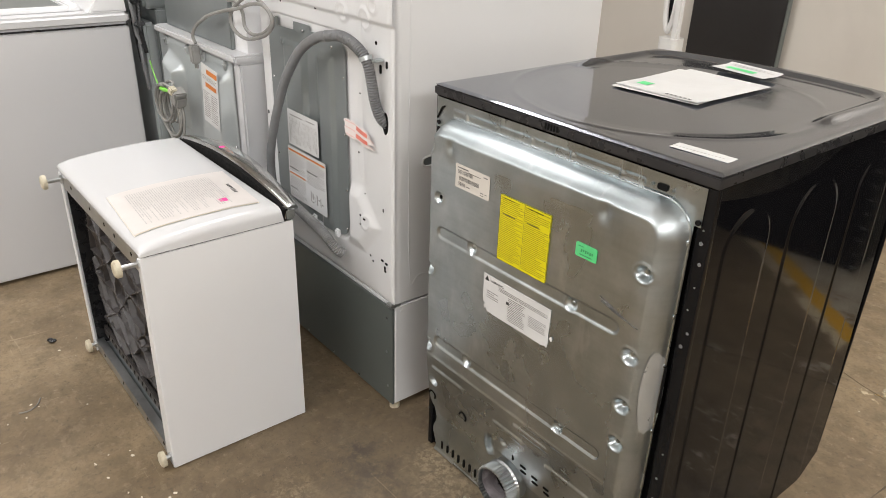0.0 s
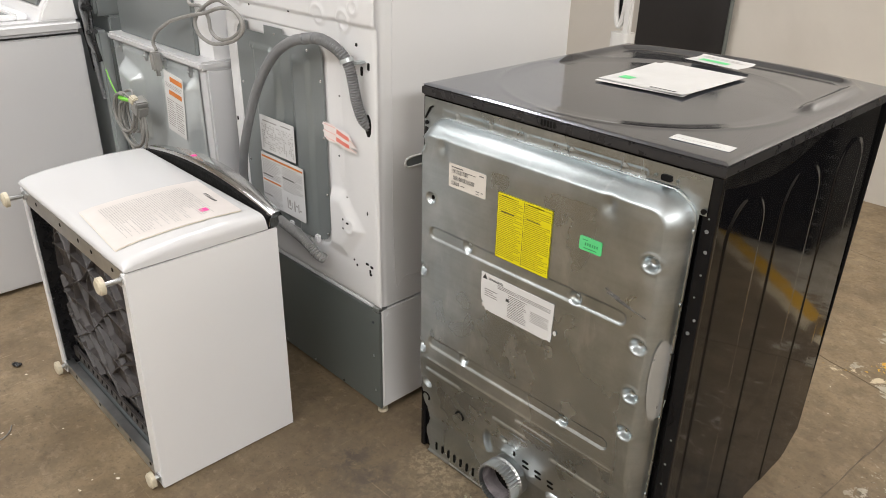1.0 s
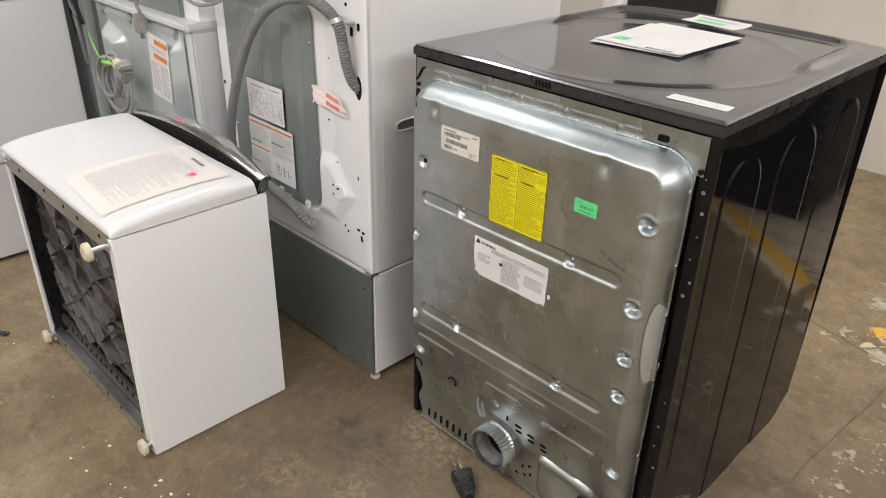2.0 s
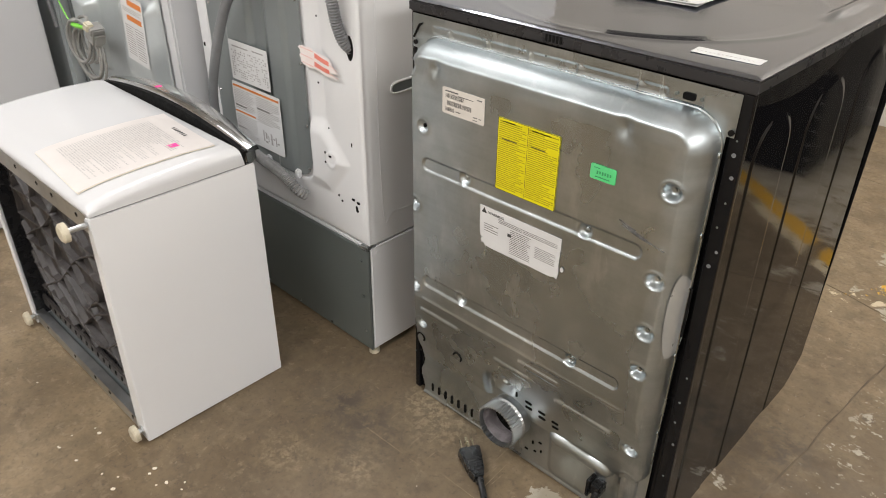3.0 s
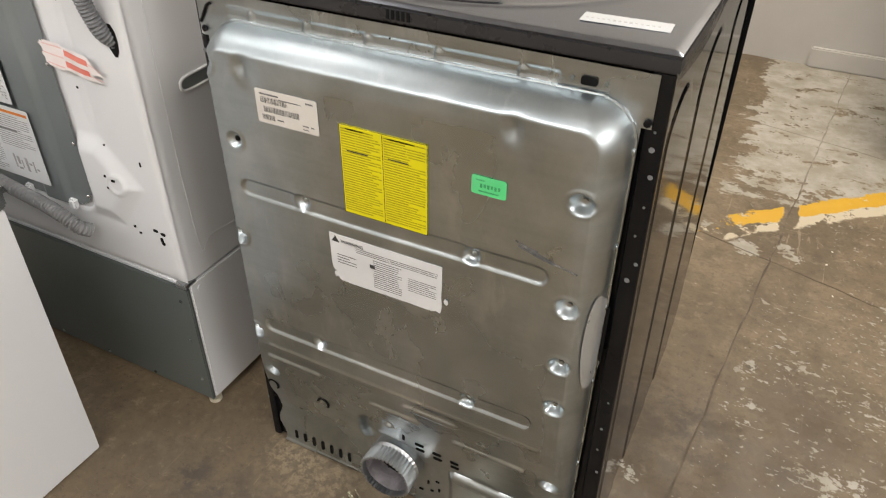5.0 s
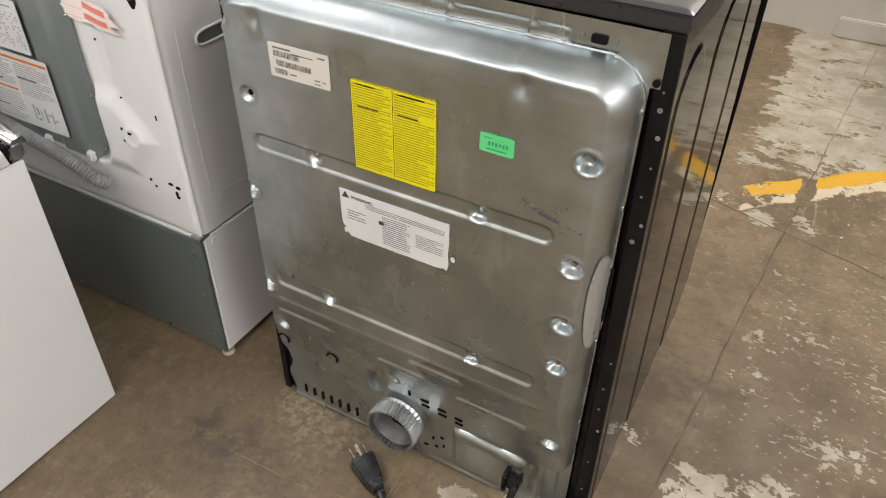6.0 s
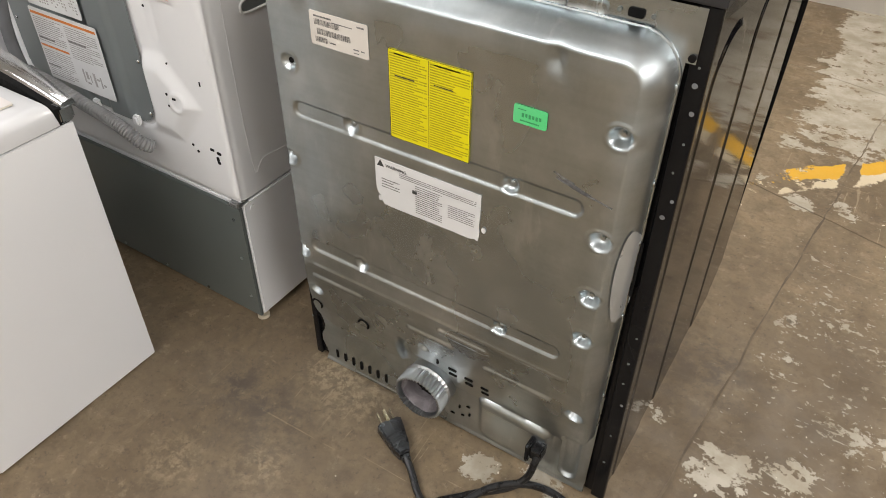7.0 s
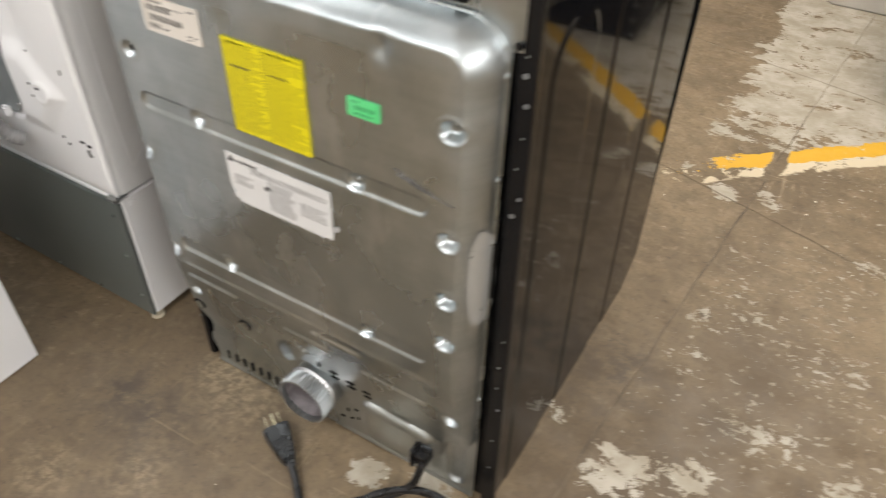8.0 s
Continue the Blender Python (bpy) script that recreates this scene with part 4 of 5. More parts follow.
print_on(bl, bmx, [(-0.045, 0.018, -0.012, 0.0205), (0.034, 0.018, 0.047, 0.0205), (-0.012, 0.014, 0.026, 0.0155), (0.026, -0.017, 0.036, -0.015), (0.040, -0.017, 0.046, -0.015), (0.026, -0.022, 0.036, -0.0205), (-0.018, -0.018, -0.006, -0.016)], INK_MID)

gl, gm = sticker("price_sticker", 0.482, 0.793, 0.531, 0.820, 0.0, LABEL_GREEN, "small bright green sticker")
print_on(gl, gm, [(-0.012 + 0.005 * i, -0.003 + 0.001 * (i % 2), -0.0088 + 0.005 * i, 0.003) for i in range(6)] + [(-0.018, 0.007, -0.006, 0.0085), (-0.014, -0.009, 0.014, -0.007)], INK_GREEN)
# scuffs above the lower right
for a, b, c, d, w in ((0.548, 0.738, 0.580, 0.729, 0.0032), (0.553, 0.731, 0.592, 0.722, 0.0042), (0.566, 0.732, 0.604, 0.719, 0.0048), (0.574, 0.724, 0.612, 0.716, 0.0034), (0.592, 0.722, 0.636, 0.711, 0.0026)):
    mid_at = ((a + c) / 2, (b + d) / 2 - 0.001)
    part("scuff", tube([(a, on_back(a, b, 0.0002), b), (mid_at[0], on_back(*mid_at, 0.0002), mid_at[1]), (c, on_back(c, d, 0.0002), d)], w * 0.62, 6, 4, 0.05), SMEAR, back, "dark scuff mark")

# power cord
cord_path = [(0.580, -0.022, 0.098), (0.580, -0.045, 0.075), (0.572, -0.060, 0.035), (0.545, -0.085, 0.012), (0.49, -0.135, 0.008), (0.42, -0.22, 0.008), (0.40, -0.34, 0.008), (0.50, -0.44, 0.008),
             (0.66, -0.40, 0.008), (0.74, -0.24, 0.008), (0.72, -0.10, 0.008), (0.655, -0.050, 0.009), (0.585, -0.058, 0.020), (0.525, -0.105, 0.024), (0.485, -0.165, 0.012), (0.45, -0.205, 0.008), (0.410, -0.190, 0.008), (0.372, -0.158, 0.012), (0.345, -0.138, 0.018)]
cord = part("power_cord", tube(cord_path, 0.0075, 10, 8), BLACK_PLASTIC, dryer, "thick black power cord")
part("cord_clamp", join(box(0.556, -0.046, 0.064, 0.564, -0.010, 0.112, 0.002), box(0.564, -0.042, 0.074, 0.588, -0.012, 0.106, 0.003)), BLACK_PLASTIC, dryer, "black strain relief")
# plug lying on the floor
pm = Matrix.Translation((0.294, -0.108, 0.020)) @ Matrix.Rotation(radians(150), 4, "Z") @ Matrix.Rotation(radians(-9), 4, "Y") @ Matrix.Scale(1.08, 4)
body = prism([(-0.046, -0.010), (-0.030, -0.016), (0.006, -0.022), (0.024, -0.024), (0.028, -0.018), (0.028, 0.018), (0.024, 0.024), (0.006, 0.022), (-0.030, 0.016), (-0.046, 0.010)], 2, -0.014, 0.014, 0.003)
plug = part("plug", turned(body, pm), BLACK_PLASTIC, dryer, "black moulded four-pin plug")
for dy, dz, a, b in ((-0.013, 0.004, 0.0012, 0.005), (0.013, 0.004, 0.0012, 0.005), (0.0, -0.007, 0.0012, 0.005), (0.0, 0.010, 0.003, 0.003)):
    part("pin", turned(box(0.026, dy - a, dz - b, 0.052, dy + a, dz + b, 0.0008), pm), PIN_BRASS, plug, "dull brass pin")
part("grip", turned(join(*[box(-0.034 + 0.007 * i, -0.015 - 0.0008 * i, -0.0145, -0.0305 + 0.007 * i, 0.015 + 0.0008 * i, 0.0152, 0.001) for i in range(5)], box(-0.060, -0.008, -0.008, -0.044, 0.008, 0.008, 0.003)), pm), BLACK_PLASTIC, plug)


# ---- white pedestal lying on its back edge, drawer front upwards ----
PX0, PX1, PY0, PY1, PZ = -1.012, -0.310, -0.590, -0.212, 0.612
ped = thing("laundry_pedestal", ((PX0 + PX1) / 2, (PY0 + PY1) / 2, 0), "white enamelled laundry pedestal tipped over, its hollow underside showing", "pedestal")
for x0, x1 in ((PX0, PX0 + 0.012), (PX1 - 0.012, PX1)):
    part("side_panel", box(x0, PY0 - 0.0065, 0.002, x1, PY1, PZ, 0.002), ENAMEL, ped)
part("top_panel", box(PX0 + 0.012, PY1 - 0.012, 0.004, PX1 - 0.012, PY1 - 0.001, PZ - 0.002, 0.002), ENAMEL, ped)
part("rear_panel", box(PX0 + 0.012, PY0 + 0.012, 0.004, PX1 - 0.012, PY1 - 0.012, 0.014), GREY_SHEET, ped)
for x0, x1, foot_x, head_x in ((PX0 + 0.0125, PX0 + 0.0125, PX0 + 0.028, PX0 + 0.020), (PX1 - 0.0125, PX1 - 0.0125, PX1 - 0.050, PX1 - 0.024)):
    part("side_flange", prism([(x0, 0.004), (foot_x, 0.004), (head_x, PZ - 0.006), (x1, PZ - 0.006)], 1, PY0 - 0.006, PY0 - 0.0025), ENAMEL, ped)
# drawer front: a thick curved panel
prof = [(PY0 - 0.006, PZ + 0.004), (PY0 - 0.008, PZ + 0.012), (PY0 - 0.002, PZ + 0.020), (PY0 + 0.02, PZ + 0.028), (PY0 + 0.06, PZ + 0.035), (PY0 + 0.14, PZ + 0.042), (PY0 + 0.24, PZ + 0.046), (PY1 - 0.045, PZ + 0.044), (PY1 - 0.030, PZ + 0.040), (PY1 - 0.026, PZ + 0.004)]
ends = (0.0, 0.0015, 0.004, 0.009, 0.016, 0.026)
sections = [(PX0 - 0.002 + e, e) for e in ends] + [(PX1 + 0.002 - e, e) for e in reversed(ends)]
shell = []
for sx, e in sections:
    low = 0.42 if sx > -0.6 else 0.80
    rise = low + (1 - low) * float(dome(e / 0.026))
    shell += [(sx, py, PZ + 0.004 + (pzz - PZ - 0.004) * rise) for py, pzz in prof]
n = len(prof)
front = to_bm(shell, [(n * i + k, n * i + (k + 1) % n, n * i + n + (k + 1) % n, n * i + n + k) for i in range(len(sections) - 1) for k in range(n)] + [tuple(range(n - 1, -1, -1)), tuple(range(len(shell) - n, len(shell)))])
bmesh.ops.recalc_face_normals(front, faces=list(front.faces))
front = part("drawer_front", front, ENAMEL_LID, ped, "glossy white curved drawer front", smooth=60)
arch = [(PX0 + t * (PX1 - PX0), PZ + 0.034 + 0.034 * math.sin(math.pi * t) ** 0.9) for t in [i / 16 for i in range(17)]]
part("handle_recess", prism(arch + [(PX1 - 0.002, PZ + 0.004), (PX0 + 0.002, PZ + 0.004)], 1, PY1 - 0.026, PY1 - 0.010), BLACK_HOLE, ped, "black finger recess behind the handle")
band = []
for i in range(33):
    t = i / 32
    hx, hz = PX0 + t * (PX1 - PX0), PZ + 0.038 + 0.036 * math.sin(math.pi * t) ** 0.9
    wide = 0.024 + 0.022 * math.sin(math.pi * t)
    band += [(hx, PY1 - 0.014, hz - 0.006), (hx, PY1 - 0.012, hz), (hx, PY1 - 0.004, hz + 0.003), (hx, PY1 - 0.012 + wide, hz + 0.003), (hx, PY1 - 0.008 + wide, hz - 0.008), (hx, PY1 - 0.006, hz - 0.010)]
part("handle", to_bm(band, [(6 * i + k, 6 * i + (k + 1) % 6, 6 * i + 6 + (k + 1) % 6, 6 * i + 6 + k) for i in range(32) for k in range(6)] + [tuple(range(5, -1, -1)), tuple(range(192, 198))]), CHROME, ped, "chrome arched handle", smooth=60)
for x0, x1 in ((PX1 - 0.030, PX1 + 0.003), (PX0 - 0.003, PX0 + 0.030)):
    part("handle_end", box(x0, PY1 - 0.0255, PZ + 0.002, x1, PY1 + 0.008, PZ + 0.037, 0.006, 3), CHROME, ped)
part("seam", box(PX0 + 0.004, PY0 + 0.004, PZ - 0.001, PX1 - 0.004, PY1 - 0.004, PZ + 0.005), BLACK_PLASTIC, ped, "dark seam under the drawer front")


def ribs(U, V):
    """Moulded plastic drawer bottom: level ribs, bowed diagonal ribs and arcs, with triangular gussets leaning on them."""
    cx, cz = -0.60, 0.36

    def ridge(s, pitch, height, width):
        q = np.abs((s / pitch + 0.5) % 1.0 - 0.5) * pitch
        return height * np.clip(1.6 - q / width, 0, 1)

    r, a = np.hypot(U - cx, V - cz), np.arctan2(V - cz, U - cx)
    bow = 0.030 * np.sin(7 * V + 0.6) + 0.012 * np.sin(19 * U)
    lev = V + 0.010 * np.sin(12 * U + 1.0)
    h = ridge(lev, 0.078, 0.015, 0.0024)
    h = np.maximum(h, ridge((U - cx) * 0.80 + (V - cz) * 0.60 + bow, 0.128, 0.015, 0.0024))
    h = np.maximum(h, ridge((U - cx) * 0.62 - (V - cz) * 0.78 + bow * 0.7, 0.150, 0.013, 0.0024))
    h = np.maximum(h, ridge(r + 0.010 * np.sin(5 * a), 0.112, 0.014, 0.0026) * (r > 0.04))
    # gussets: wedges that rise towards each level rib and narrow away from it
    row = np.floor(lev / 0.078)
    up = (lev / 0.078) % 1.0
    along = np.abs(((U + 0.031 * (row % 3)) / 0.054 + 0.25 * np.sin(3.1 * row)) % 1.0 - 0.5) * 2
    wedge = np.clip(up * 1.15 - 0.35 - along, 0, 1)
    h = np.maximum(h, 0.016 * wedge)
    return h


relief("drawer_bottom", ribs, (PX0 + 0.082, PX1 - 0.016, 460), (0.104, PZ - 0.03, 360), lambda U, V, h: (U, PY0 + 0.037 - h, V), RIB_PLASTIC, ped, "black ribbed plastic drawer bottom")
part("drawer_back", box(PX0 + 0.013, PY0 + 0.040, 0.02, PX1 - 0.013, PY0 + 0.050, PZ - 0.02), BLACK_PLASTIC, ped)
for x0, x1 in ((PX0 + 0.0125, PX0 + 0.018), (PX1 - 0.018, PX1 - 0.0125)):
    part("inner_rail", box(x0, PY0 + 0.004, 0.02, x1, PY0 + 0.040, PZ - 0.02), BLACK_PLASTIC, ped)
for z0, z1 in ((PZ - 0.048, PZ - 0.004), (0.006, 0.038)):
    rail = part("cross_rail", join(box(PX0 + 0.006, PY0 - 0.002, z0, PX1 - 0.006, PY0 + 0.002, z1), box(PX0 + 0.006, PY0 + 0.002, z1 - 0.003, PX1 - 0.006, PY0 + 0.022, z1)), ZINC_SCRATCHED, ped, "bare steel cross rail")
    for fx in (0.16, 0.42, 0.60, 0.72, 0.90):
        part("hole", disc((PX0 + 0.69 * fx, PY0 - 0.0018, (z0 + z1) / 2 + 0.006), (0, -1, 0), 0.0055, 0.001, 12), BLACK_HOLE, rail)
part("slotted_rail", box(PX0 + 0.03, PY0 + 0.026, 0.056, PX1 - 0.02, PY0 + 0.036, 0.092, 0.003), RIB_PLASTIC, ped, "dark notched plastic strip")
for i in range(17):
    part("rail_notch", turned(box(-0.0045, -0.0015, -0.008, 0.0045, 0.0015, 0.008, 0.001), pose(PX0 + 0.085 + 0.034 * i, PY0 + 0.0262, 0.074, 0, 22, 0)), BLACK_HOLE, ped)
for fx, fz, ln in ((PX1 - 0.022, PZ - 0.020, 0.046), (PX0 + 0.022, PZ - 0.020, 0.046), (PX1 - 0.024, 0.026, 0.020), (PX0 + 0.022, 0.026, 0.020)):
    foot = part("foot", join(disc((fx, PY0 - ln, fz), (0, -1, 0), 0.021, 0.010, 20), disc((fx, PY0 - ln - 0.010, fz), (0, -1, 0), 0.021, 0.004, 20, 0.016)), CREAM, ped, "round cream plastic levelling foot")
    part("bolt", join(disc((fx, PY0, fz), (0, -1, 0), 0.006, ln, 10), disc((fx, PY0 - 0.001, fz), (0, -1, 0), 0.013, 0.008, 6)), ZINC_SCRATCHED, foot, "threaded steel bolt")

# the instruction sheet lying on the drawer front
card = thing("instruction_sheet", (-0.5, -0.42, PZ + 0.05), "printed cream instruction sheet with a pink dot, lying on the pedestal", "paper")


def pz(U, V):
    return np.interp(V, [p[0] for p in prof[2:9]], [p[1] for p in prof[2:9]])


CW, CH = 0.262, 0.305


def lay(lift):
    def f(U, V, h):
        c, s = math.cos(radians(-3.5)), math.sin(radians(-3.5))
        x, y = -0.5000 + c * U - s * V, -0.4215 + s * U + c * V
        return x, y, pz(x, y) + lift + h
    return f


relief("sheet", lambda U, V: 0.0008 + 0.0006 * (U / 0.12) ** 2, (-CW / 2, CW / 2, 24), (-CH / 2, CH / 2, 30), lay(0.0006), PAPER_CREAM, card, "cream backing card")
relief("page", lambda U, V: 0.0016 + 0.0006 * (U / 0.12) ** 2, (-CW / 2 - 0.003, CW / 2 - 0.003, 24), (-CH / 2 + 0.001, CH / 2 + 0.002, 30), lay(0.0010), PAGE, card)


def page_bars(rows, material):
    bm = bmesh.new()
    f = lay(0.0022)
    for a, b, c, d in rows:
        vs = []
        for u, v in ((a, b), (c, b), (c, d), (a, d)):
            x, y, z = f(np.array([u]), np.array([v]), np.array([0.0010 + 0.0006 * (u / 0.12) ** 2]))
            vs.append(bm.verts.new((float(x[0]), float(y[0]), float(z[0]))))
        bm.faces.new(vs)
    return tagged(part("print", bm, material, card, smooth=0), kind="stuff")


page_bars([r for i in range(38) for r in lines_of(-0.104, 0.098 - 0.0058 * i, 0.100, 0.1035 - 0.0058 * i, 1, RNG, 0.42, 0.5)], INK_FAINT)
page_bars([(-0.03 + 0.010 * i, 0.125, -0.024 + 0.010 * i, 0.134) for i in range(7)], INK)
page_bars([(0.062, 0.070, 0.084, 0.092)], LABEL_PINK)
part("dot", ball((-0.742, PY1 + 0.008, PZ + 0.0745), 0.012, (1.0, 0.8, 0.12), 10), LABEL_PINK, ped, "pink sticker dot on the handle")


# ---- white front loader on its own pedestal ----
WX0, WX1, WD = -0.862, -0.172, 0.745
stand = thing("laundry_pedestal", ((WX0 + WX1) / 2, WD / 2, 0), "white laundry pedestal with a grey steel back, under a washer", "pedestal")
part("body", box(WX0, 0.008, 0.018, WX1, WD, 0.345, 0.003), ENAMEL, stand)
part("back_plate", box(WX0 + 0.004, -0.001, 0.016, WX1 - 0.002, 0.008, 0.338, 0.002), GREY_DARK, stand, "grey painted steel back plate")
for px, pzz in ((-0.20, 0.30), (-0.20, 0.19), (-0.195, 0.075), (-0.50, 0.028), (-0.35, 0.026), (-0.66, 0.028)):
    part("screw", disc((px, -0.001, pzz), (0, -1, 0), 0.004, 0.002, 8), ZINC, stand)
for px, py in ((WX1 - 0.014, 0.016), (WX0 + 0.014, 0.016), (WX1 - 0.03, WD - 0.05), (WX0 + 0.03, WD - 0.05)):
    part("foot", join(disc((px, py, 0.0), (0, 0, 1), 0.015, 0.010, 14), disc((px, py, 0.010), (0, 0, 1), 0.006, 0.010, 8)), CREAM, stand)
part("bracket", box(WX1 - 0.030, -0.004, 0.338, WX1 - 0.002, 0.03, 0.352, 0.003), ZINC_SCRATCHED, stand, "steel corner bracket")
part("side_screw", disc((WX1, 0.032, 0.325), (1, 0, 0), 0.007, 0.002, 12), ENAMEL, stand)

washer = thing("washing_machine", ((WX0 + WX1) / 2, WD / 2, 0.35), "white front-loading washer seen from behind, grey service panel and hoses", "washing machine")
part("cabinet", prism(round_rect(WX0 + 0.001, 0.006, WX1 - 0.001, WD, 0.022, 5), 2, 0.352, 1.335), ENAMEL_WASHER, washer)


def washer_back(U, V):
    """White pressed back with a raised frame, a boss at the lower right and shallow steps."""
    d = sd_rect(U, V, WX0, 0.353, WX1, 1.334, 0.02)
    h = 0.006 * dome(d / 0.018)
    g = sd_rect(U, V, -0.812, 0.462, -0.372, 1.048, 0.055)
    h -= 0.010 * ease((g + 0.004) / 0.012)
    # drum-shaped swelling round the grey panel's lower right
    b = np.minimum(np.minimum(-((U + 0.215) * 0.74 + (V - 0.56) * 0.67), -((U + 0.215) * 0.78 - (V - 0.56) * 0.62)), np.minimum(V - 0.456, 0.66 - V))
    h += 0.013 * ease(b / 0.045) * (1 - ease((g + 0.012) / 0.022)) * ease((U + 0.60) / 0.08)
    r = np.hypot(U + 0.283, V - 0.563)
    h += 0.003 * np.exp(-((r - 0.019) / 0.004) ** 2)
    # upright channel for the hose on the right
    h -= 0.007 * np.exp(-((U + 0.325) / 0.030) ** 2) * ease((V - 0.60) / 0.10)
    # ledge across the top
    h += 0.008 * ease((V - 1.085) / 0.012) - 0.008 * ease((V - 1.150) / 0.010)
    for cx, cz, rr in ((-0.385, 1.10, 0.022), (-0.285, 1.095, 0.024), (-0.775, 1.10, 0.018), (-0.24, 1.13, 0.015)):
        q = np.hypot(U - cx, V - cz)
        h += 0.004 * np.exp(-((q - rr) / 0.005) ** 2)
    h += 0.0006 * np.sin(9 * U + 4 * V)
    return h


wb = relief("back", washer_back, (WX0, WX1, 170), (0.352, 1.335, 240), lambda U, V, h: (U, 0.006 - h, V), ENAMEL_WASHER, washer, "white enamelled back")


def service(U, V):
    """Grey service panel with upright stiffening steps."""
    h = 0.002 * np.ones_like(U)
    h += 0.011 * ease((sd_rect(U, V, -0.720, 0.40, -0.580, 0.985, 0.02)) / 0.026)
    h += 0.009 * ease((sd_rect(U, V, -0.535, 0.40, -0.435, 0.985, 0.02)) / 0.024)
    h += 0.004 * ease((sd_rect(U, V, -0.735, 0.965, -0.620, 0.985, 0.008)) / 0.006)
    h += 0.0008 * np.sin(13 * U + 6 * V)
    return h


def service_keep(U, V):
    d = sd_rect(U, V, -0.805, 0.470, -0.380, 1.040, 0.055)
    notch = (V > 1.018) & (U > -0.74) & (U < -0.655)
    notch |= (V > 1.026) & (U > -0.56) & (U < -0.38)
    return (d >= 0) & ~notch


sp = relief("service_panel", service, (-0.807, -0.378, 130), (0.468, 1.042, 170), lambda U, V, h: (U, 0.002 - h, V), GREY_SHEET, washer, "grey painted service panel", service_keep)
for px, pzz in ((-0.395, 0.93), (-0.392, 0.78), (-0.390, 0.62), (-0.395, 0.50), (-0.79, 0.86), (-0.79, 0.62), (-0.60, 1.02), (-0.45, 1.00)):
    part("screw", ball((px, -0.001, pzz), 0.0042, (1, 0.6, 1), 8), CHROME, sp)


def wlabel(name, x0, z0, x1, z1, y, material, label, parent=sp):
    return part(name, prism(round_rect(x0, z0, x1, z1, 0.004, 3), 1, y - 0.0008, y), material, parent, label, smooth=0)


SY = -0.0150
l1 = wlabel("wiring_label", -0.690, 0.680, -0.514, 0.787, SY, LABEL_WHITE, "white wiring diagram label")
bars([(x, 0.690 + 0.0062 * k, x + 0.0052, 0.6935 + 0.0062 * k) for k in range(12) for x in np.arange(-0.680, -0.522, 0.0085).tolist() if RNG.random() < 0.62 - 0.25 * (k % 4 == 0)] + [(-0.675, 0.770, -0.60, 0.774), (-0.58, 0.772, -0.53, 0.776)], SY - 0.0012, INK_PALE, l1)
l2 = wlabel("safety_label", -0.700, 0.508, -0.480, 0.672, SY, LABEL_WHITE, "white safety label with orange headings")
bars([(-0.696, 0.658, -0.484, 0.664), (-0.696, 0.585, -0.600, 0.590)], SY - 0.0012, LABEL_ORANGE, l2)
bars(lines_of(-0.694, 0.596, -0.598, 0.654, 12, RNG, 0.42) + lines_of(-0.590, 0.580, -0.488, 0.654, 15, RNG, 0.42) + lines_of(-0.694, 0.515, -0.598, 0.580, 13, RNG, 0.42), SY - 0.0012, INK_PALE, l2)
bars([(-0.694, 0.603, -0.640, 0.607), (-0.588, 0.618, -0.530, 0.622), (-0.694, 0.540, -0.650, 0.544)], SY - 0.0014, INK_MID, l2)
FIGURES = ((-0.572, 0.530, -0.566, 0.562), (-0.564, 0.528, -0.552, 0.533), (-0.562, 0.540, -0.554, 0.558), (-0.550, 0.534, -0.546, 0.552), (-0.538, 0.528, -0.530, 0.560), (-0.528, 0.545, -0.518, 0.550), (-0.516, 0.530, -0.511, 0.556), (-0.508, 0.536, -0.500, 0.541))
bars(FIGURES, SY - 0.0012, INK_PALE, l2, "pictogram")


def tape_height(U, V):
    return 0.003 + 0.0020 * np.sin(60 * U + 25 * V) * ease((U + 0.09) / 0.06) + 0.0018 * np.sin(38 * U - 50 * V + 1.0)


def tape_place(U, V, h):
    return -0.298 + U, -0.008 - h, 0.803 - 0.10 * U - 0.45 * np.maximum(0, U - 0.03) ** 1.1 + V * (1 - 0.45 * ease((U - 0.02) / 0.06))


tape = relief("tape", tape_height, (-0.085, 0.062, 60), (-0.026, 0.026, 20), tape_place, TAPE, washer, "wrinkled pink and white tape tag", lambda U, V: (np.abs(V) < 0.024 + 0.002 * np.sin(90 * U)) & (U < 0.052 + 0.010 * np.sin(260 * V + 1.0)) & (U > -0.083 + 0.003 * np.sin(330 * V)))
for dz, u0, u1 in ((0.017, -0.075, -0.032), (0.000, -0.078, -0.030), (-0.017, -0.072, -0.030), (0.012, 0.036, 0.058), (-0.012, 0.036, 0.060)):
    relief("rule", lambda U, V: tape_height(U, V) + 0.0008, (u0, u1, 20), (dz - 0.0012, dz + 0.0012, 3), tape_place, TAPE_RULE, tape)
for dz in (0.011, -0.009):
    relief("print", lambda U, V: tape_height(U, V) + 0.0008, (-0.026, 0.034, 24), (dz - 0.0055, dz + 0.0055, 5), tape_place, LABEL_RED, tape)
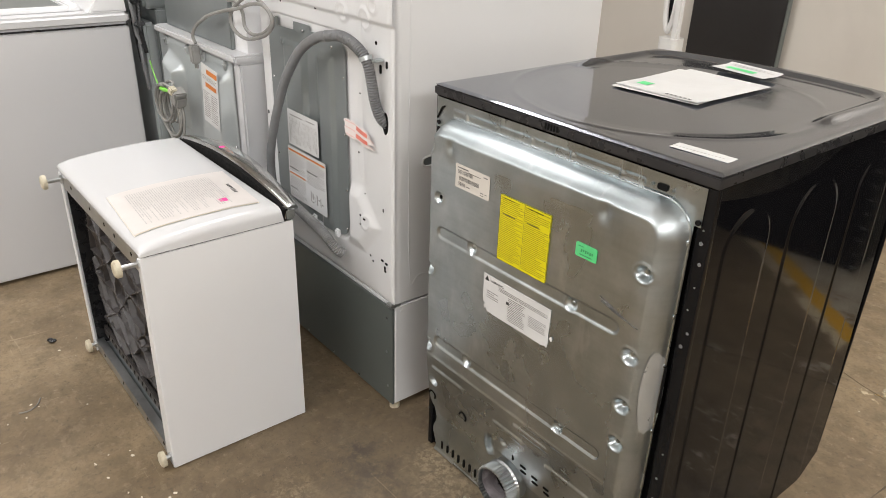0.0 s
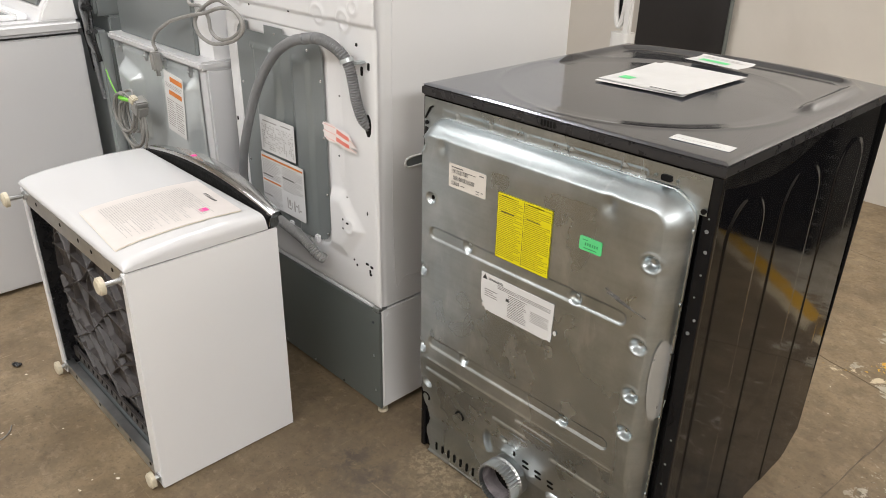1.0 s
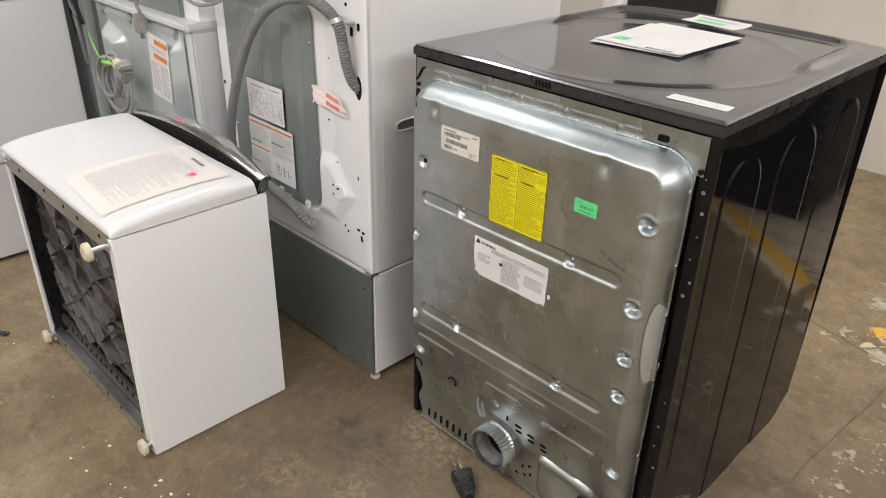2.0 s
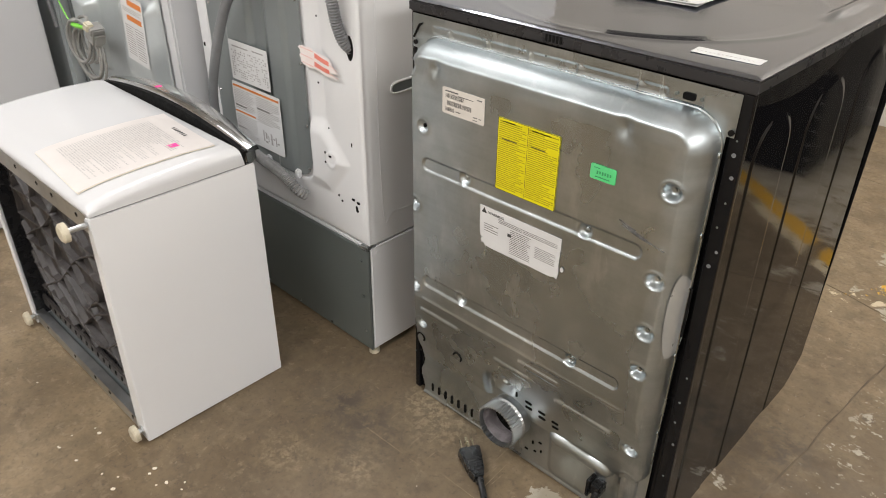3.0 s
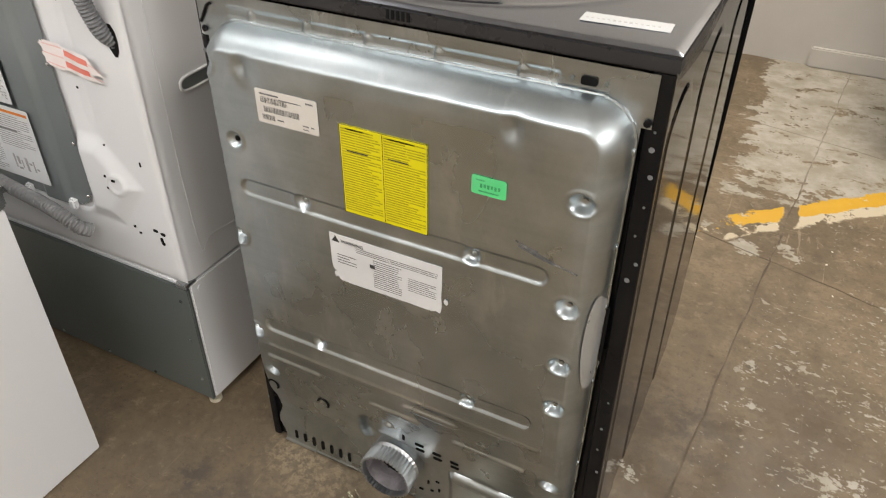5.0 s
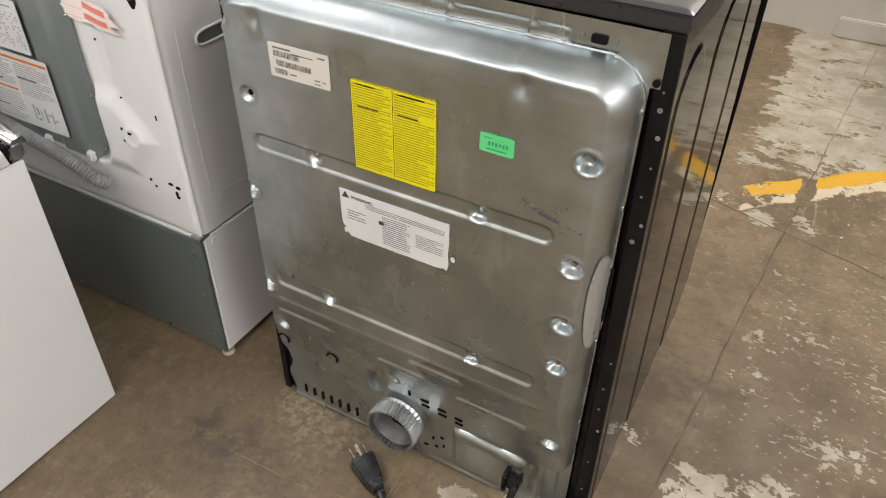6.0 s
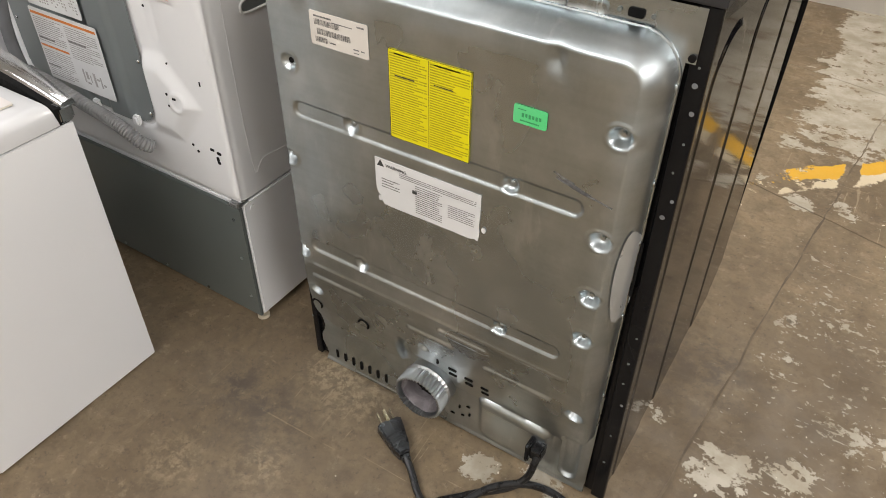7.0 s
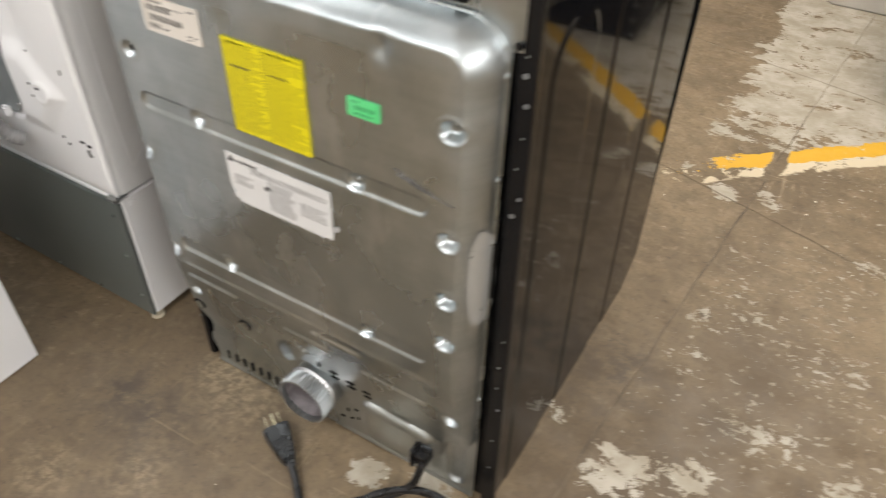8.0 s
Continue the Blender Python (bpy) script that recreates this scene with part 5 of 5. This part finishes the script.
for hx, hz, hw, hh in ((-0.287, 0.572, 0.010, 0.005), (-0.306, 0.578, 0.006, 0.006), (-0.306, 0.552, 0.006, 0.006), (-0.221, 0.471, 0.012, 0.006), (-0.202, 0.468, 0.012, 0.007), (-0.209, 0.452, 0.007, 0.012), (-0.207, 0.444, 0.009, 0.007), (-0.266, 0.452, 0.006, 0.006), (-0.278, 0.464, 0.006, 0.006),
                       (-0.196, 1.000, 0.008, 0.018), (-0.222, 0.986, 0.009, 0.022), (-0.24, 1.045, 0.008, 0.009), (-0.325, 0.905, 0.005, 0.005), (-0.336, 0.745, 0.005, 0.005), (-0.855 + 0.012, 0.738, 0.007, 0.012), (-0.30, 0.64, 0.004, 0.004), (-0.215, 0.62, 0.003, 0.010), (-0.33, 1.16, 0.006, 0.006), (-0.52, 1.09, 0.006, 0.006), (-0.72, 1.085, 0.006, 0.006)):
    yy = 0.006 - float(washer_back(np.array([hx]), np.array([hz]))[0])
    part("hole", prism(round_rect(hx - hw / 2, hz - hh / 2, hx + hw / 2, hz + hh / 2, min(hw, hh) / 2 - 0.0004, 3), 1, yy - 0.0012, yy + 0.001), BLACK_HOLE, wb)
# pressed grip and creases in the side
grip = part("side_grip", tube([(WX1 + 0.001, 0.170, 0.735), (WX1 + 0.001, 0.105, 0.735), (WX1 + 0.001, 0.092, 0.747), (WX1 + 0.001, 0.105, 0.760), (WX1 + 0.001, 0.170, 0.762)], 0.0028, 8, 5), ENAMEL_WASHER, washer, "pressed rim of the side grip")
# flat grey plate, painting the shade inside the pressed grip
part("grip_recess_shade", prism(round_rect(0.096, 0.737, 0.30, 0.760, 0.010, 4), 0, WX1 - 0.0004, WX1 + 0.0008), GREY_SHEET, grip)
part("side_crease", tube([(WX1 + 0.0003, 0.052, 1.33), (WX1 + 0.0003, 0.052, 0.48), (WX1 + 0.0003, 0.10, 0.425), (WX1 + 0.0003, 0.30, 0.415)], 0.0006, 6, 6), ENAMEL, washer)

# drain hose: smooth rise, corrugated bend over into the right channel
upper = [(-0.735, -0.045, 0.47), (-0.742, -0.055, 0.56), (-0.720, -0.062, 0.66), (-0.668, -0.062, 0.78), (-0.600, -0.060, 0.895), (-0.515, -0.058, 0.985), (-0.430, -0.055, 1.032), (-0.375, -0.052, 1.045)]
lower = [(-0.385, -0.052, 1.044), (-0.320, -0.048, 1.052), (-0.262, -0.042, 1.036), (-0.230, -0.034, 1.005), (-0.220, -0.028, 0.955), (-0.218, -0.022, 0.915), (-0.212, -0.010, 0.872), (-0.206, 0.010, 0.850)]
dh = part("drain_hose", tube(upper, 0.0130, 14, 10), HOSE, washer, "smooth grey drain hose")
part("corrugated_end", tube(lower, 0.0155, 12, 44, 1.0, lambda s: 0.0130 + 0.0015 * math.sin(s * 2 * math.pi / 0.0062)), HOSE, dh, "corrugated hose end", smooth=60)
part("hose_clip", join(disc((-0.236, -0.036, 1.018), (0.35, 0.1, -0.93), 0.0170, 0.010, 18), box(-0.226, -0.030, 1.006, -0.204, 0.0, 1.013, 0.003)), GREY_LIGHT, dh, "white plastic hose clip")
part("hose_mouth", ball((-0.203, 0.001, 0.856), 0.020, (0.7, 0.2, 1.6), 12), BLACK_HOLE, washer)
low_path = [(-0.76, -0.034, 0.512), (-0.66, -0.040, 0.506), (-0.56, -0.046, 0.496), (-0.47, -0.048, 0.484), (-0.425, -0.046, 0.468), (-0.400, -0.038, 0.446), (-0.392, -0.020, 0.430)]
part("inlet_hose", tube(low_path, 0.015, 12, 40, 1.0, lambda s: 0.0140 + 0.0015 * math.sin(s * 2 * math.pi / 0.0065)), HOSE_PALE, washer, "corrugated grey hose along the bottom", smooth=60)
for hx in (-0.580, -0.448):
    part("hose_strap", box(hx, -0.014, 0.462, hx + 0.018, 0.0, 0.486, 0.004), ENAMEL, washer)


# ---- white dryer with a pressed grey back, in the row behind ----
MX0, MX1, MY, MZ = -1.590, -0.900, -0.062, 0.880
mid = thing("clothes_dryer", ((MX0 + MX1) / 2, MY + 0.35, 0), "white dryer seen from behind, pressed grey back and a coiled cord", "dryer")
part("cabinet", box(MX0, MY + 0.004, 0.02, MX1, MY + 0.68, MZ, 0.006), ENAMEL_SHADED, mid)
part("top_trim", box(MX0 - 0.002, MY - 0.014, MZ, MX1 + 0.003, MY + 0.69, MZ + 0.024, 0.006), ENAMEL_SHADED, mid, "white top panel")
for px in (MX0 + 0.05, MX1 - 0.05):
    for py in (MY + 0.06, MY + 0.62):
        part("foot", disc((px, py, 0), (0, 0, 1), 0.02, 0.024, 14), BLACK_PLASTIC, mid)


def mid_back(U, V):
    """Grey pressed back: a narrow box on one side, a broad one on the other, a channel between."""
    h = 0.004 * ease(sd_rect(U, V, MX0 + 0.02, 0.05, MX1 - 0.055, MZ - 0.012, 0.04) / 0.01)
    g = sd_rect(U, V + 0.30 * (U + 1.45), -1.50, 0.58, -1.34, 0.83, 0.03)
    h += 0.040 * ease(g / 0.045)
    g = sd_rect(U - 0.10 * (V - 0.75), V, -1.190, 0.10, -0.945, 0.855, 0.05)
    h += 0.032 * ease(g / 0.05)
    g = sd_rect(U, V, -1.53, 0.08, -1.30, 0.52, 0.04)
    h += 0.020 * ease(g / 0.05)
    h += 0.001 * np.sin(11 * U + 7 * V)
    return h


relief("back_panel", mid_back, (MX0 + 0.012, MX1 - 0.045, 150), (0.04, MZ - 0.006, 180), lambda U, V, h: (U, MY - h, V), GREY_LIGHT, mid, "pressed grey zinc back panel")
for px in (-1.50, -1.30, -1.16, -0.985):
    part("clip", join(box(px - 0.008, MY - 0.012, MZ - 0.034, px + 0.008, MY - 0.002, MZ - 0.004, 0.002), ball((px, MY - 0.013, MZ - 0.016), 0.004)), ZINC_SCRATCHED, mid)
for pzz in (0.78, 0.6, 0.4):
    part("screw", ball((-0.963, MY - 0.005, pzz), 0.005), CHROME, mid)
# console
part("console", prism([(MY + 0.04, MZ + 0.022), (MY + 0.04, MZ + 0.22), (MY + 0.07, MZ + 0.24), (MY + 0.17, MZ + 0.12), (MY + 0.21, MZ + 0.022)], 0, MX0 + 0.02, MX1 - 0.012), ENAMEL, mid)
part("console_back", box(MX0 + 0.03, MY + 0.026, MZ + 0.023, MX1 - 0.10, MY + 0.040, MZ + 0.22, 0.003), GREY_SHEET, mid, "grey console back")
# label
lm = pose(-1.052, MY - 0.0385, 0.752, 0, 6, 0)
ol = part("safety_label", turned(prism(round_rect(-0.062, -0.098, 0.062, 0.098, 0.004, 3), 1, -0.0006, 0.0006), lm), LABEL_WHITE, mid, "white safety label with orange headings", smooth=0)


def label_bars(rows, material):
    bm = bmesh.new()
    for x0, z0, x1, z1 in rows:
        bm.faces.new([bm.verts.new((a, -0.0012, b)) for a, b in ((x0, z0), (x1, z0), (x1, z1), (x0, z1))])
    return tagged(part("print", turned(bm, lm), material, ol, smooth=0), kind="stuff")


label_bars([(-0.022, 0.070, 0.058, 0.086), (-0.034, 0.026, 0.050, 0.041)], LABEL_ORANGE)
label_bars(lines_of(-0.054, 0.048, 0.054, 0.063, 3, RNG, 0.4) + lines_of(-0.052, -0.080, -0.002, 0.012, 13, RNG, 0.4) + lines_of(0.004, -0.086, 0.054, 0.012, 13, RNG, 0.4), INK_PALE)
# coiled cord tied with a green twist
coil = []
for k in range(7):
    size, lean = (1.0, 0.78, 0.92, 0.66, 1.06, 0.84, 0.72)[k], radians(234 + 9 * (k - 3) * (1 if k % 2 else -0.6))
    for i in range(9):
        t = 2 * math.pi * i / 9
        along, across = 0.190 * size * (1 - math.cos(t)) / 2, 0.088 * size * math.sin(t)
        coil.append((-1.275 + along * math.cos(lean) - across * math.sin(lean), MY - 0.068 - 0.012 * math.sin(t * 0.5 + k) - 0.004 * k, 0.722 + along * math.sin(lean) + across * math.cos(lean)))
part("coiled_cord", tube(coil, 0.0048, 8, 4), CORD_GREY, mid, "coiled grey power cord")
part("cord_plug", turned(join(box(-0.030, -0.02, -0.022, 0.026, 0.02, 0.022, 0.006), box(-0.024, -0.024, 0.012, 0.020, 0.020, 0.036, 0.004)), pose(-1.235, MY - 0.080, 0.710, 0, 25, 0)), CORD_GREY, mid, "pale grey moulded plug")
part("plug_cap", turned(box(-0.013, -0.012, -0.013, 0.013, 0.012, 0.013, 0.004), pose(-1.232, MY - 0.098, 0.742, 0, 28, 10)), CREAM, mid, "cream plug cap")
part("twist_tie", join(tube([(-1.30, MY - 0.095, 0.735), (-1.36, MY - 0.098, 0.735), (-1.42, MY - 0.090, 0.757), (-1.465, MY - 0.085, 0.800)], 0.0022, 6, 5), tube([(-1.26, MY - 0.100, 0.735), (-1.30, MY - 0.104, 0.732), (-1.345, MY - 0.100, 0.728)], 0.006, 6, 4)), TIE_GREEN, mid, "bright green twist tie")
# hanging loop of cord from above, with its plug
loop = [(-1.168, -0.086, 0.902), (-1.180, -0.088, 0.925), (-1.158, -0.084, 0.957), (-1.110, -0.076, 0.985), (-1.059, -0.070, 1.006), (-0.942, -0.066, 1.034), (-0.850, -0.066, 1.052), (-0.766, -0.066, 1.074), (-0.690, -0.066, 1.078), (-0.645, -0.066, 1.050),
        (-0.660, -0.066, 1.018), (-0.720, -0.066, 0.990), (-0.824, -0.066, 0.970), (-0.905, -0.064, 0.984), (-0.930, -0.060, 1.022), (-0.880, -0.056, 1.062), (-0.790, -0.054, 1.092), (-0.700, -0.054, 1.070), (-0.672, -0.054, 1.035), (-0.730, -0.054, 0.998),
        (-0.800, -0.054, 0.984), (-0.852, -0.052, 0.998), (-0.866, -0.050, 1.036), (-0.905, -0.048, 1.062), (-0.982, -0.044, 1.060), (-1.010, -0.038, 1.085), (-1.03, -0.028, 1.10)]
part("hanging_cord", tube(loop, 0.0054, 9, 8), CORD_GREY, mid, "looped grey cord hanging over the top")
part("cord_connector", turned(join(box(-0.016, -0.014, -0.032, 0.016, 0.014, 0.028, 0.005), box(-0.010, -0.003, -0.048, -0.006, 0.003, -0.030), box(0.006, -0.003, -0.048, 0.010, 0.003, -0.030)), pose(-1.160, -0.096, 0.872, 0, -8, 0)), CORD_GREY, mid, "grey plug hanging down")


# ---- top-loading washer, its side towards the room ----
FX = -1.630
fw = thing("washing_machine", (FX - 0.34, -0.50, 0), "white top-loading washer with a dark glass lid", "washing machine")
part("cabinet", box(FX - 0.68, -0.86, 0.012, FX, -0.150, 0.900, 0.007), ENAMEL_SHADED, fw)
part("deck", box(FX - 0.684, -0.866, 0.904, FX + 0.004, -0.146, 0.948, 0.012, 3), ENAMEL_SHADED, fw, "white enamelled top deck")
part("deck_gap", box(FX - 0.676, -0.855, 0.899, FX - 0.002, -0.154, 0.905), BLACK_PLASTIC, fw)
part("lid_frame", join(box(FX - 0.60, -0.83, 0.946, FX - 0.075, -0.80, 0.965, 0.005), box(FX - 0.60, -0.33, 0.946, FX - 0.075, -0.29, 0.970, 0.005), box(FX - 0.60, -0.80, 0.946, FX - 0.56, -0.33, 0.966, 0.005), box(FX - 0.115, -0.80, 0.946, FX - 0.075, -0.33, 0.966, 0.005)), ENAMEL, fw, "white lid frame")
part("lid_glass", box(FX - 0.56, -0.80, 0.950, FX - 0.115, -0.33, 0.958), GREY_SHEET, fw, "grey tinted lid window")
part("console", prism([(-0.280, 0.948), (-0.262, 0.985), (-0.200, 1.080), (-0.160, 1.085), (-0.150, 0.948)], 0, FX - 0.675, FX - 0.006, 0.006), ENAMEL, fw, "white sloping control console")
part("console_face", turned(box(FX - 0.64, -0.004, -0.045, FX - 0.05, 0.0, 0.045, 0.002), Matrix.Translation((0, -0.236, 1.034)) @ Matrix.Rotation(radians(-33), 4, "X")), GREY_SHEET, fw, "grey control face")
for px in (FX - 0.05, FX - 0.63):
    for py in (-0.82, -0.20):
        part("foot", disc((px, py, 0), (0, 0, 1), 0.02, 0.016, 14), BLACK_PLASTIC, fw)

# ---- another dryer, only its grey back edge showing beside the washer ----
sd = thing("clothes_dryer", (-1.96, 0.25, 0), "dryer with a grey steel back in the row behind", "dryer")
part("cabinet", box(-2.31, -0.05, 0.0, -1.622, 0.58, 0.95, 0.006), GREY_SHEET, sd)
part("back_panel", box(-2.29, -0.096, 0.02, -1.640, -0.05, 0.90, 0.010), GREY_LIGHT, sd, "grey steel back panel")
part("console", box(-2.30, -0.09, 0.95, -1.63, 0.06, 1.10, 0.01), GREY_SHEET, sd)
HARNESS = [[(-1.66, -0.105, 1.06), (-1.655, -0.115, 0.96), (-1.64, -0.12, 0.86), (-1.625, -0.12, 0.76), (-1.63, -0.11, 0.66)],
           [(-1.64, -0.10, 1.08), (-1.63, -0.11, 0.97), (-1.612, -0.118, 0.88), (-1.605, -0.11, 0.80)],
           [(-1.675, -0.10, 1.04), (-1.662, -0.12, 0.99), (-1.668, -0.126, 0.92), (-1.640, -0.128, 0.84), (-1.652, -0.118, 0.76)],
           [(-1.625, -0.10, 1.06), (-1.645, -0.13, 1.00), (-1.622, -0.134, 0.93), (-1.636, -0.128, 0.87), (-1.612, -0.120, 0.83)]]
for k, run in enumerate(HARNESS):
    part("wiring", tube(run, (0.007, 0.008, 0.006, 0.0065)[k], 7, 6), (HOSE, BLACK_PLASTIC, BLACK_PLASTIC, HOSE)[k], sd, "dark bundled wiring")
for cx, cz, tilt in ((-1.640, 0.985, 10), (-1.628, 0.900, -14)):
    part("wiring_tie", turned(box(-0.022, -0.018, -0.008, 0.022, 0.018, 0.008, 0.003), pose(cx, -0.118, cz, 0, tilt, 0)), BLACK_PLASTIC, sd, "black cable tie block")


# ---- papers on the dryer's lid ----
def leaf(name, cx, cy, ang, w, h, z, curl, label):
    ob = thing(name, (cx, cy, z), label, "paper")
    c, s = math.cos(radians(ang)), math.sin(radians(ang))
    relief("sheet", lambda U, V: 0.001 + curl(U / w, V / h), (-w / 2, w / 2, 26), (-h / 2, h / 2, 26), lambda U, V, q: (cx + c * U - s * V, cy + s * U + c * V, z + q), PAPER, ob)

    def rows_on(rows, material, lift=0.0006):
        bm = bmesh.new()
        for a, b, a2, b2 in rows:
            vs = []
            for u, v in ((a, b), (a2, b), (a2, b2), (a, b2)):
                vs.append(bm.verts.new((cx + c * u - s * v, cy + s * u + c * v, z + 0.001 + lift + curl(u / w, v / h))))
            bm.faces.new(vs)
        tagged(part("print", bm, material, ob, smooth=0), kind="stuff")
    return ob, rows_on


under, r0 = leaf("paper_sheet", 0.322, 0.455, 4.0, 0.210, 0.285, 0.9995, lambda u, v: 0.001 + 0.004 * (v < -0.3) * (v + 0.3) ** 2, "white sheet under another on the dryer lid")
top, r1 = leaf("paper_sheet", 0.332, 0.463, -1.0, 0.213, 0.279, 1.0015, lambda u, v: 0.001 + 0.03 * np.maximum(0, u * 0.6 - v - 0.50) ** 2, "white printed sheet with a green sticker on the dryer lid")
r1([(-0.082, -0.098, -0.052, -0.070)], LABEL_GREEN, 0.0008)
r1([(0.018 + 0.011 * i, -0.128, 0.025 + 0.011 * i, -0.120) for i in range(6)], INK, 0.0008)
small, r2 = leaf("paper_tag", 0.335, 0.672, -8.0, 0.150, 0.075, 1.0075, lambda u, v: 0.003 + 0.03 * np.maximum(0, v - 0.1) ** 2, "small white tag with a green band")
r2([(-0.050, -0.018, 0.030, 0.004)], LABEL_GREEN, 0.0008)
r2([(-0.060, 0.018, 0.060, 0.020), (-0.060, 0.024, 0.040, 0.026)], INK_PALE, 0.0008)


# ---- black cabinet and upright vacuum by the wall ----
bc = thing("panel_board", (-0.975, 2.86, 0), "plain black panel standing upright against the wall", "panel")
part("board", box(-1.248, 2.835, 0.004, -0.703, 2.880, 1.62, 0.004), MATT_BLACK, bc)
part("edge_strip", box(-0.703, 2.838, 0.004, -0.697, 2.878, 1.62, 0.002), GREY_DARK, bc, "grey edge strip")
VX, VY = -1.000, 2.30
vac = thing("upright_vacuum", (VX, VY, 0), "off-white upright vacuum cleaner with a loop handle", "vacuum cleaner")
part("floor_head", box(VX - 0.15, VY - 0.16, 0.004, VX + 0.15, VY + 0.10, 0.09, 0.02, 3), ENAMEL_WARM, vac)
part("body", prism(round_rect(VX - 0.055, VY - 0.03, VX + 0.055, VY + 0.06, 0.025, 4), 2, 0.08, 0.74), ENAMEL_WARM, vac)
loop_rim = [(VX + 0.030 * math.cos(a) - 0.022, VY, 0.98 + 0.21 * math.sin(a)) for a in [i * math.pi / 9 for i in range(19)]]
part("loop_handle", tube(loop_rim, 0.014, 10, 4), ENAMEL_WARM, vac, "off-white loop grip")
part("stem", box(VX + 0.010, VY - 0.016, 0.70, VX + 0.050, VY + 0.016, 1.25, 0.008), ENAMEL_WARM, vac)
# black plate for the darkness inside the loop, shade given as a shape
part("grip_shadow", prism(round_rect(VX - 0.044, 0.80, VX + 0.0, 1.15, 0.02, 4), 1, VY + 0.016, VY + 0.020), BLACK_PLASTIC, vac, "black plate in the loop's opening")

# ---- dark appliance at the edge of the open floor ----
da = thing("clothes_dryer", (1.53, 2.40, 0), "black appliance with a perforated steel edge standing by the wall", "dryer")
part("cabinet", box(1.186, 2.055, 0.006, 1.87, 2.74, 0.98, 0.008), BLACK_PAINT, da)
part("rear_flange", box(1.186, 2.046, 0.006, 1.206, 2.056, 0.97, 0.002), BLACK_PAINT, da)
for i in range(12):
    part("hole", disc((1.196, 2.0465, 0.03 + 0.06 * i), (0, -1, 0), 0.004, 0.001, 8), ENAMEL, da)

# ---- crumbs and scraps on the floor ----
solid("dry_leaf", turned(join(ball((0, 0, 0.006), 0.014, (1.2, 0.7, 0.4), 8), ball((0.012, 0.005, 0.008), 0.008, (1.0, 0.8, 0.6), 7)), pose(-1.13, -0.70, 0.0, 0, 0, 20)), BLACK_PLASTIC, "small dark scrap on the concrete", "debris")
solid("wire_scrap", tube([(-0.83, -0.80, 0.002), (-0.80, -0.815, 0.003), (-0.785, -0.84, 0.002), (-0.79, -0.865, 0.002)], 0.0016, 6, 6), CORD_GREY, "thin bent wire scrap on the concrete", "debris")
crumbs = bmesh.new()
for i in range(120):
    rx, ry = RNG.uniform(-1.4, 1.5), RNG.uniform(-1.0, 1.6)
    s = RNG.choice((0.0010, 0.0014, 0.0020, 0.003))
    bmesh.ops.create_icosphere(crumbs, subdivisions=1, radius=s, matrix=Matrix.Translation((rx, ry, s * 0.3)) @ Matrix.Rotation(RNG.random() * 6, 4, "Z") @ Matrix.Diagonal((1.6, 0.9, 0.5, 1)))
for i in range(22):
    rx, ry = RNG.gauss(-0.32, 0.12), RNG.gauss(-0.70, 0.07)
    s = RNG.choice((0.0018, 0.0024, 0.0032, 0.0042))
    bmesh.ops.create_icosphere(crumbs, subdivisions=1, radius=s, matrix=Matrix.Translation((rx, ry, s * 0.3)) @ Matrix.Rotation(RNG.random() * 6, 4, "Z") @ Matrix.Diagonal((1.5, 1.0, 0.5, 1)))
solid("floor_crumbs", crumbs, PAPER_CREAM, "scattered pale crumbs and paint flakes on the concrete", "debris", "stuff", smooth=0)
